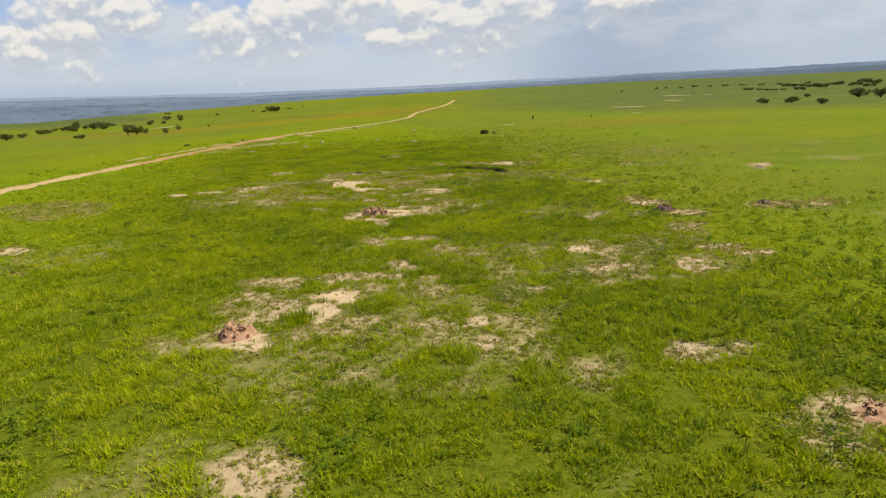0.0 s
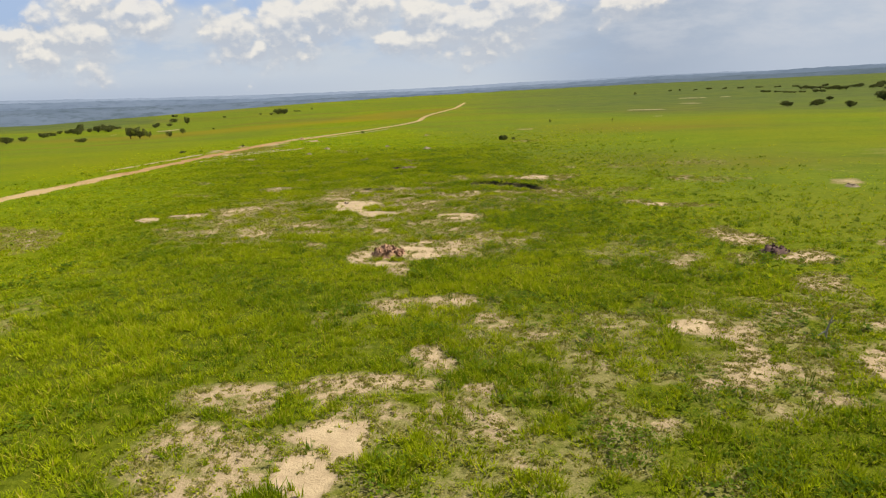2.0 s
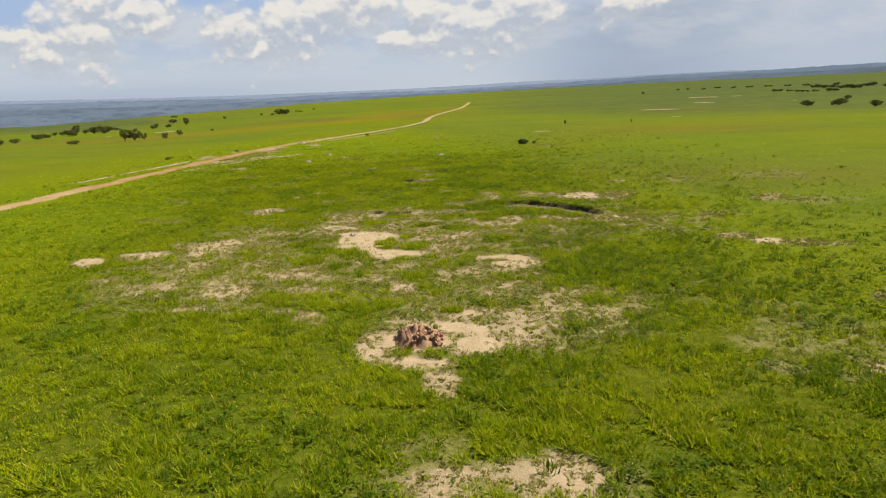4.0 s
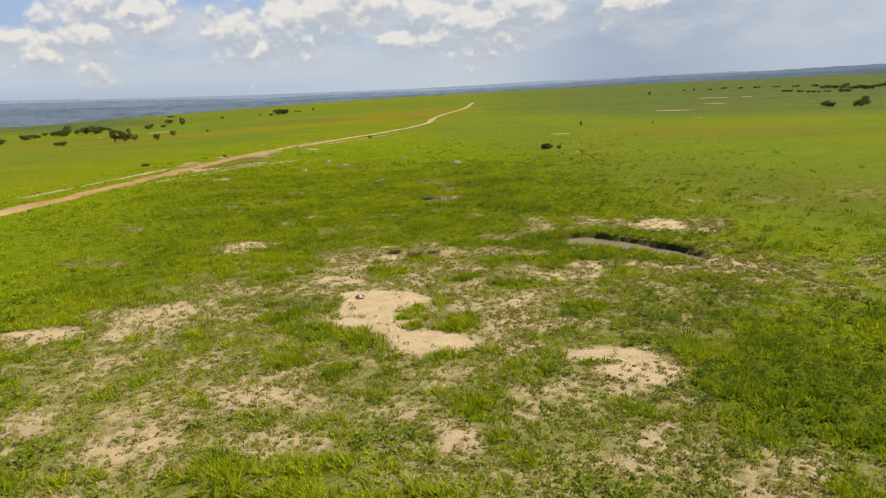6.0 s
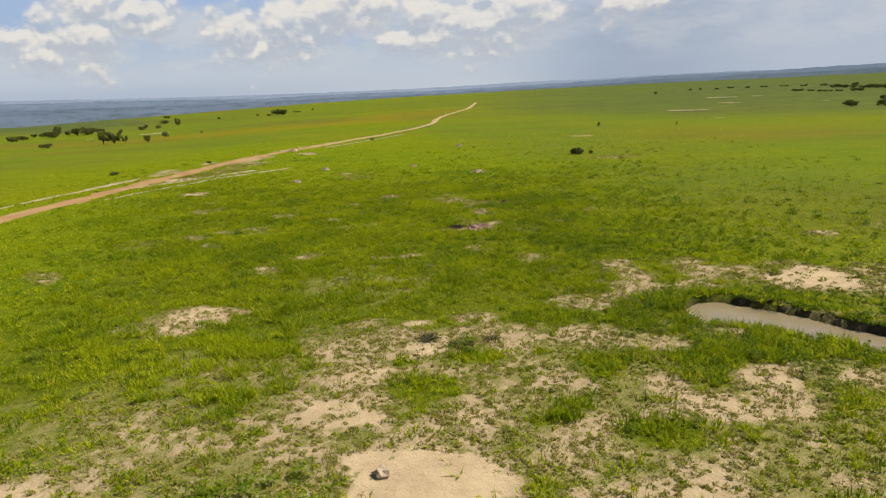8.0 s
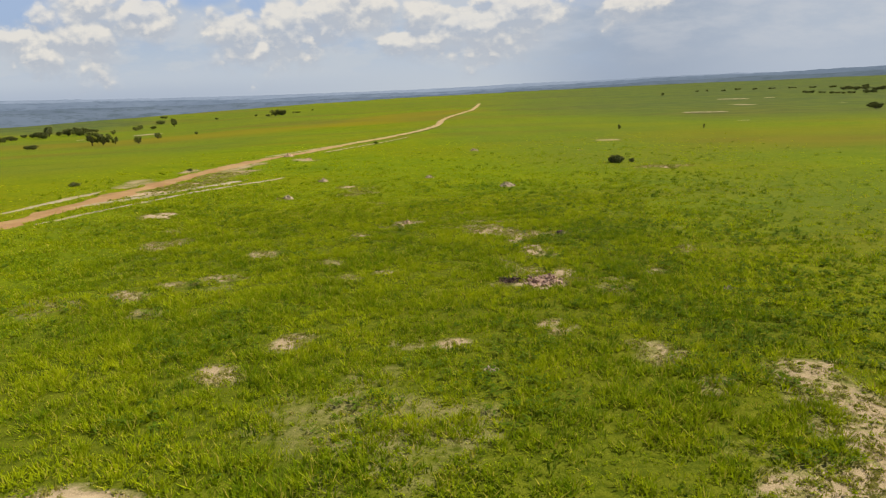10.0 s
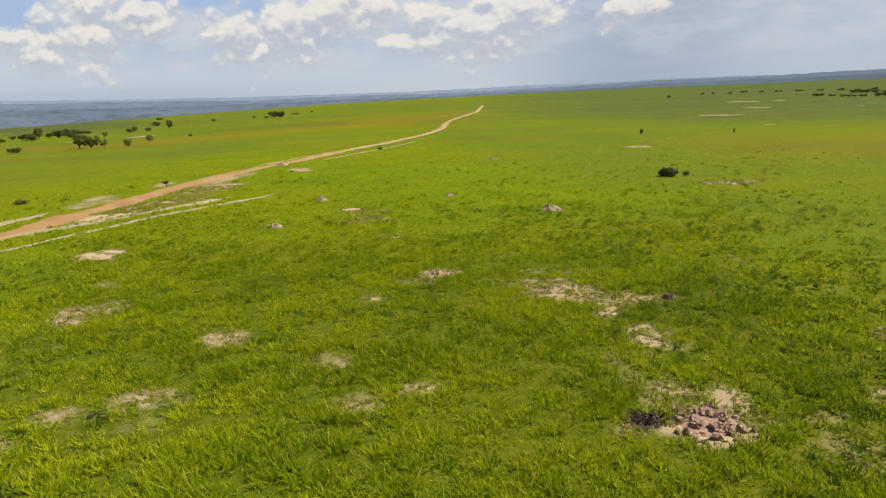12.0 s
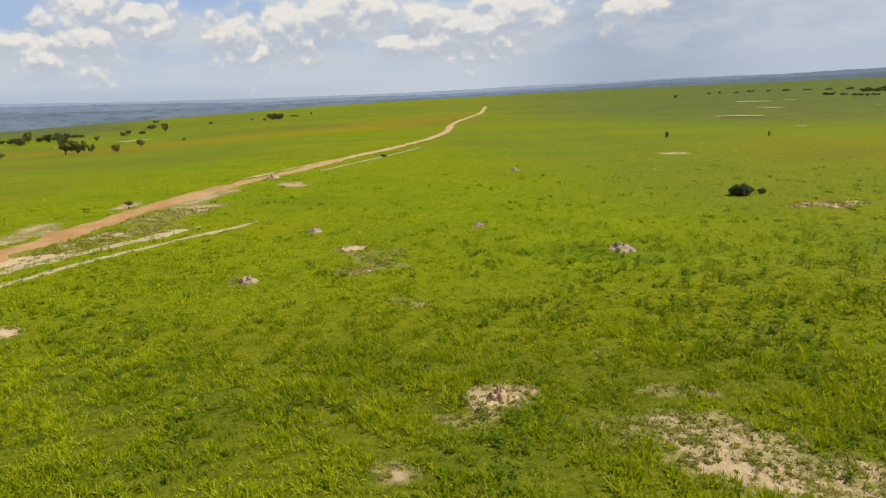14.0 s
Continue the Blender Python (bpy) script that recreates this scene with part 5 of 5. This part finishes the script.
# Woodland edge on the other side.
more_trees(1, (394, 1200, 3.3, 8.5), (415, 1212, 4.5, 5.4), (441, 1208, 3.4, 8.6), (480, 1244, 4.7, 11.2), (505, 1235, 3.5, 11.2),
           (531, 1226, 3.5, 11.2), (556, 1209, 3.5, 13.4), (581, 1192, 3.5, 13.4), (447, 955, 4.6, 14.0), (455, 939, 3.6, 8.7),
           (452, 907, 4.4, 12.6), (457, 896, 3.5, 5.0), (471, 903, 3.6, 8.5), (490, 898, 5.4, 15.3), (549, 1046, 6.2, 19.8), (555, 1022, 6.1, 21.5),
           (549, 974, 6.9, 20.6), (544, 936, 7.6, 18.1), (252, 513, 5.7, 9.1), (275, 514, 6.4, 10.2), (364, 653, 4.5, 7.3), (272, 468, 5.8, 7.3),
           (379, 596, 10.5, 17), (383, 572, 10.2, 12.1), (620, 1030, 7.5, 20.0), (605, 960, 7.0, 18.0), (660, 1000, 8.0, 20.0), (640, 1150, 5, 14), (680, 1060, 7.0, 24.0), (700, 980, 7.5, 24.0), (650, 930, 6.5, 20.0), (590, 905, 6.0, 18.0), (720, 1120, 7.0, 26.0),
           (600, 1170, 4.5, 14))
more_trees(0, (290, 1052, 4.7, 5.4))


# ---------------------------------------------------------------- grass
def blades(x, y, h, radius, width, count, lean, seed, sink=0.03):
    """Blades as single long triangles, count to each tuft."""
    rng = np.random.RandomState(seed)
    n = len(x)
    z = land(x, y) - sink
    g = rng.uniform(0, 2 * np.pi, (n, count))
    q = np.sqrt(rng.rand(n, count)) * radius[:, None]
    bx, by = x[:, None] + q * np.cos(g), y[:, None] + q * np.sin(g)
    hh = h[:, None] * rng.uniform(0.55, 1.15, (n, count))
    out = lean * hh * rng.uniform(0.1, 1.0, (n, count))
    g2 = g + rng.normal(0, 0.5, (n, count))
    tx, ty, tz = bx + out * np.cos(g2), by + out * np.sin(g2), z[:, None] + hh
    p = g2 + np.pi / 2 + rng.normal(0, 0.45, (n, count))
    ww = (width[:, None] if np.ndim(width) else width) * rng.uniform(0.6, 1.3, (n, count))
    dx, dy = np.cos(p) * ww, np.sin(p) * ww
    zz = np.broadcast_to(z[:, None], bx.shape)
    v = np.stack([np.stack([bx - dx, by - dy, zz], -1), np.stack([bx + dx, by + dy, zz], -1), np.stack([tx, ty, tz], -1)], 2)
    return v.reshape(-1, 3), np.arange(n * count * 3).reshape(-1, 3)


def scatter(x0, x1, y0, y1, density, seed):
    rng = np.random.RandomState(seed)
    n = int((x1 - x0) * (y1 - y0) * density)
    x, y = rng.uniform(x0, x1, n), rng.uniform(y0, y1, n)
    return x, y, rng.rand(n), view_distance(x, y)


def patchy_bare(x, y):
    return bareness(x, y) + (rough_noise(x, y, 1.1, 91, 3) - 0.5) * 0.7


def off_road(x, y):
    line = np.array(ROAD_LINE)
    return np.abs(x - np.interp(y, line[:, 1], line[:, 0])) > 2.0


def sward():
    """Closed grass: leafy clumps with open gaps, and upright blades among them."""
    x, y, u, d = scatter(-95, 75, 14, 330, 23.0, 101)
    clumped = smooth(rough_noise(x, y, 0.95, 99, 2), 0.36, 0.58)
    keep = u < closed_sward(x, y) * (0.34 + 0.75 * clumped)
    x, y, d, clumped = x[keep], y[keep], d[keep], clumped[keep]
    b = patchy_bare(x, y)
    u = np.random.RandomState(102).rand(len(x))
    keep = (u > 0.98 * smooth(b, 0.14, 0.44)) & (pond_depth(x, y) > 0.12) & off_road(x, y)
    x, y, d, clumped, b = x[keep], y[keep], d[keep], clumped[keep], b[keep]
    tall = smooth(rough_noise(x, y, 5.0, 95, 3), 0.32, 0.70)
    near_pond = np.exp(-np.maximum(pond_depth(x, y), 0) / 1.0)
    h = (0.18 + 0.14 * tall) * (0.5 + 0.95 * clumped) * (1 - 0.45 * smooth(b, 0.1, 0.5)) + 0.26 * near_pond
    grow = np.clip(d / 26, 1.0, 1.8)
    leafy = np.random.RandomState(104).rand(len(x)) < 0.22
    blade = ~leafy
    v, f = blades(x[blade], y[blade], (h / grow ** 0.7)[blade], (0.15 * grow)[blade], (0.034 * grow)[blade], 7, 1.6, 103)
    tagged(new("grass", mesh_of("grass", v, f, LUSH)), "lush green savanna grass growing in uneven tufts", "grass", kind="stuff")
    x, y, h, grow = x[leafy], y[leafy], h[leafy], grow[leafy]
    r = 0.7 + 0.8 * np.random.RandomState(105).rand(len(x)) ** 1.5
    v, f = hummocks(x, y, h * r * 1.0, 0.11 * r * grow, 0.028 * r * grow, 14, 106, 0.35)
    tagged(new("grass_clumps", mesh_of("grass_clumps", v, f, TUFT)), "dense leafy clumps of bright green grass", "grass", kind="stuff")


def hummocks(x, y, h, radius, width, count, seed, lift=0.25):
    """Low rounded tufts: short blades that lie over a small dome."""
    rng = np.random.RandomState(seed)
    n = len(x)
    z = land(x, y) - 0.02
    g = rng.uniform(0, 2 * np.pi, (n, count))
    up = rng.uniform(0.0, 1.0, (n, count))
    q = np.sqrt(1 - up ** 2) * rng.uniform(0.75, 1.15, (n, count))
    nrm = np.stack([np.cos(g) * q, np.sin(g) * q, up + lift], -1) + rng.normal(0, 0.35, (n, count, 3))
    nrm /= np.linalg.norm(nrm, axis=-1)[..., None]
    at = np.stack([x[:, None] + radius[:, None] * q * np.cos(g), y[:, None] + radius[:, None] * q * np.sin(g), z[:, None] + h[:, None] * up * rng.uniform(0.7, 1.2, (n, count))], -1)
    a = np.cross(nrm, rng.normal(size=(n, count, 3)))
    a /= np.linalg.norm(a, axis=-1)[..., None]
    b = np.cross(nrm, a)
    s = (width[:, None] * rng.uniform(0.6, 1.5, (n, count)))[..., None]
    v = np.stack([at - a * s * 1.5, at + a * s * 1.2 + b * s * 0.6, at + a * s * 0.9 - b * s * 0.6], 2)
    return v.reshape(-1, 3), np.arange(n * count * 3).reshape(-1, 3)


def grazed_tufts():
    x, y, u, d = scatter(-62, 45, 14, 215, 15.0, 111)
    keep = u < np.clip((32.0 / d) ** 1.4, 0.04, 1.0)
    x, y, d = x[keep], y[keep], d[keep]
    b = bareness(x, y)
    bp = b + (rough_noise(x, y, 1.6, 93, 3) - 0.5) * 0.6
    u = np.random.RandomState(112).rand(len(x))
    chance = smooth(b, 0.13, 0.30) * (1 - 0.40 * smooth(bp, 0.60, 0.90)) * (0.5 + 0.5 * smooth(rough_noise(x, y, 1.3, 94, 2), 0.32, 0.58)) * (1 - 0.97 * smooth(b, 0.84, 0.93))
    keep = (u < chance) & (pond_depth(x, y) > 0.25) & off_road(x, y)
    x, y, d = x[keep], y[keep], d[keep]
    r = np.random.RandomState(113).rand(len(x)) ** 1.6
    grow = np.clip(d / 28, 1.0, 1.9)
    lush = np.random.RandomState(115).rand(len(x)) < 0.30 * (1 - smooth(b[keep], 0.45, 0.8))
    for pick, mat, name, label in ((~lush, DRYISH, "grazed_grass", "short olive grazed tufts on sandy soil"), (lush, TUFT, "green_tufts", "small bright green tufts on sandy soil")):
        h, rad = (0.09 + 0.14 * r) * (1.15 if mat is TUFT else 1.0), (0.10 + 0.16 * r) * grow
        v1, f1 = blades(x[pick], y[pick], h[pick], rad[pick], (0.020 * grow)[pick], 5, 0.9, 114)
        v2, f2 = hummocks(x[pick], y[pick], 0.8 * h[pick], rad[pick], (0.042 * grow)[pick], 15, 116, 0.6)
        tagged(new(name, mesh_of(name, np.vstack([v1, v2]), np.vstack([f1, f2 + len(v1)]), mat)), label, "grass", kind="stuff")


def weeds():
    x, y, u, d = scatter(-60, 45, 14, 190, 7.0, 121)
    keep = u < np.clip((22.0 / d) ** 2.6, 0.0, 1.0)
    x, y, d = x[keep], y[keep], d[keep]
    field = rough_noise(x, y, 4.0, 97, 4) + 0.18 * smooth(x + 0.17 * (y - 20), 4, 18)
    u = np.random.RandomState(122).rand(len(x))
    keep = (u < smooth(field, 0.56, 0.74) * 0.7) & (bareness(x, y) < 0.42) & (pond_depth(x, y) > 0.3) & off_road(x, y)
    x, y, d = x[keep], y[keep], d[keep]
    rng = np.random.RandomState(123)
    n, k = len(x), 9
    z = land(x, y)
    g, q = rng.uniform(0, 6.28, (n, k)), np.sqrt(rng.rand(n, k)) * 0.22
    at = np.stack([x[:, None] + q * np.cos(g), y[:, None] + q * np.sin(g), z[:, None] + rng.uniform(0.10, 0.34, (n, k))], -1)
    out = np.stack([np.cos(g), np.sin(g), rng.uniform(-0.3, 0.7, (n, k))], -1)
    side = np.stack([-np.sin(g), np.cos(g), rng.uniform(-0.4, 0.4, (n, k))], -1)
    s = (0.075 * rng.uniform(0.6, 1.4, (n, k)) * np.clip(d / 24, 1, 1.5)[:, None])[..., None]
    v = np.stack([at - out * s, at + side * s * 0.55, at + out * s, at - side * s * 0.55], 2).reshape(-1, 3)
    f = np.arange(n * k * 4).reshape(-1, 4)
    tagged(new("weeds", mesh_of("weeds", v, f, WEED)), "dark green leafy weeds among the grass", "weeds", kind="stuff")


def bunch_grass():
    """Taller bunches that stand out of the sward and throw small shadows, thinning out far off."""
    x, y, u, d = scatter(-80, 60, 14, 260, 2.6, 141)
    keep = u < np.clip((22.0 / d) ** 2.6, 0.0, 1.0)
    x, y, d = x[keep], y[keep], d[keep]
    b = patchy_bare(x, y)
    field = rough_noise(x, y, 7.0, 143, 4)
    u = np.random.RandomState(142).rand(len(x))
    keep = (u < np.maximum(0.10 + 0.55 * smooth(field, 0.42, 0.64), lushness(x, y)) * (1 - 0.95 * smooth(b, 0.10, 0.36))) & (pond_depth(x, y) > 0.3) & off_road(x, y)
    x, y, d, field = x[keep], y[keep], d[keep], field[keep]
    r = np.random.RandomState(144).rand(len(x))
    grow = np.clip(d / 34, 1.0, 1.7)
    dark = np.random.RandomState(145).rand(len(x)) < 0.12 + 0.30 * smooth(rough_noise(x, y, 9.0, 147, 3), 0.45, 0.65) + 0.30 * smooth(x + 0.17 * (y - 20), 5, 18)
    for pick, mat, name, label in ((dark, WEED, "dark_bunch_grass", "darker green leafy bunches standing in the sward"), (~dark, LUSH, "bunch_grass", "taller bright green bunches standing in the sward")):
        h, rad = 0.26 + 0.26 * r[pick] ** 1.5, (0.14 + 0.22 * r[pick]) * grow[pick]
        v1, f1 = blades(x[pick], y[pick], h, rad, 0.030 * grow[pick], 12, 0.55, 146)
        v2, f2 = hummocks(x[pick], y[pick], 0.85 * h, 1.1 * rad, 0.040 * grow[pick], 14, 148, 0.3)
        tagged(new(name, mesh_of(name, np.vstack([v1, v2]), np.vstack([f1, f2 + len(v1)]), mat)), label, "grass", kind="stuff")


def tussock(x, y, size, seed, mat=None, label="rounded green grass tussock on bare sand"):
    rng = np.random.RandomState(seed)
    k = 70
    bx, by = x + rng.normal(0, 0.30, k) * size, y + rng.normal(0, 0.22, k) * size
    h = size * rng.uniform(0.25, 0.5, k)
    v, f = blades(bx, by, h, np.full(k, 0.10), 0.028, 7, 0.8, seed)
    z = land_z(x, y)
    v = v - np.array([x, y, z])
    ob = new("grass_tussock", mesh_of("grass_tussock", v, f, mat or LUSH))
    ob.location = (x, y, z)
    return tagged(ob, label, "grass tussock", "tussocks on the sand")


for k, (tx, ty, ts) in enumerate([(-11.4, 91.6, 0.6), (-12.2, 90.2, 0.55), (-11.3, 88.8, 0.6), (-9.4, 88.3, 1.0), (-18.6, 91.5, 1.1), (-8.6, 97.6, 1.1),
                                  (-16.8, 84.2, 1.2), (-8.4, 34.4, 1.2), (-11.0, 49.8, 1.0), (-14.8, 49.7, 1.0), (-5.7, 71.3, 1.0), (-9.3, 88.2, 0.6), (-14.4, 86.7, 0.9)]):
    tussock(tx, ty, ts, 200 + k)



def bank_grass():
    """Tall grass that overhangs the pond's far bank, and stands along its near edge."""
    lip, top = pond_bank()
    pts = np.array(POND)
    q = np.random.RandomState(135).uniform(0.1, 3.9, 700)
    q = q[smooth(rough_noise(q * 3, q * 0, 1.3, 89), 0.35, 0.55) > np.random.RandomState(136).rand(len(q))]
    cx, cy, r = (np.interp(q, np.arange(len(pts)), pts[:, k]) for k in range(3))
    o = r + np.random.RandomState(137).uniform(-0.45, 0.9, len(q))
    ex, ey = cx - 0.65 * o, cy - 0.76 * o
    ve, fe = blades(ex, ey, 0.28 + 0.3 * np.random.RandomState(138).rand(len(q)), np.full(len(q), 0.16), 0.03, 10, 0.9, 139)
    tagged(new("reeds", mesh_of("reeds", ve, fe, LUSH)), "tall lush grass standing along the pond's edge", "grass", kind="stuff")
    rng = np.random.RandomState(131)
    n = 600
    k, f = rng.randint(3, len(lip) - 3, n), rng.rand(n)
    at = lip[k] * (1 - f[:, None]) + top[k] * f[:, None]
    clump = rough_noise(k * 0.35, k * 0, 2.0, 88) > 0.30
    at = at[clump]
    v, faces = blades(at[:, 0], at[:, 1], rng.uniform(0.10, 0.24, len(at)), np.full(len(at), 0.13), 0.022, 9, 0.8, 132)
    rise = np.repeat(at[:, 2] - land(at[:, 0], at[:, 1]), 27)
    v[:, 2] += rise
    tagged(new("bank_grass", mesh_of("bank_grass", v, faces, WEED)), "tall dark green grass overhanging the pond bank", "grass", kind="stuff")


bank_grass()
grazed_tufts()
weeds()
bunch_grass()
sward()
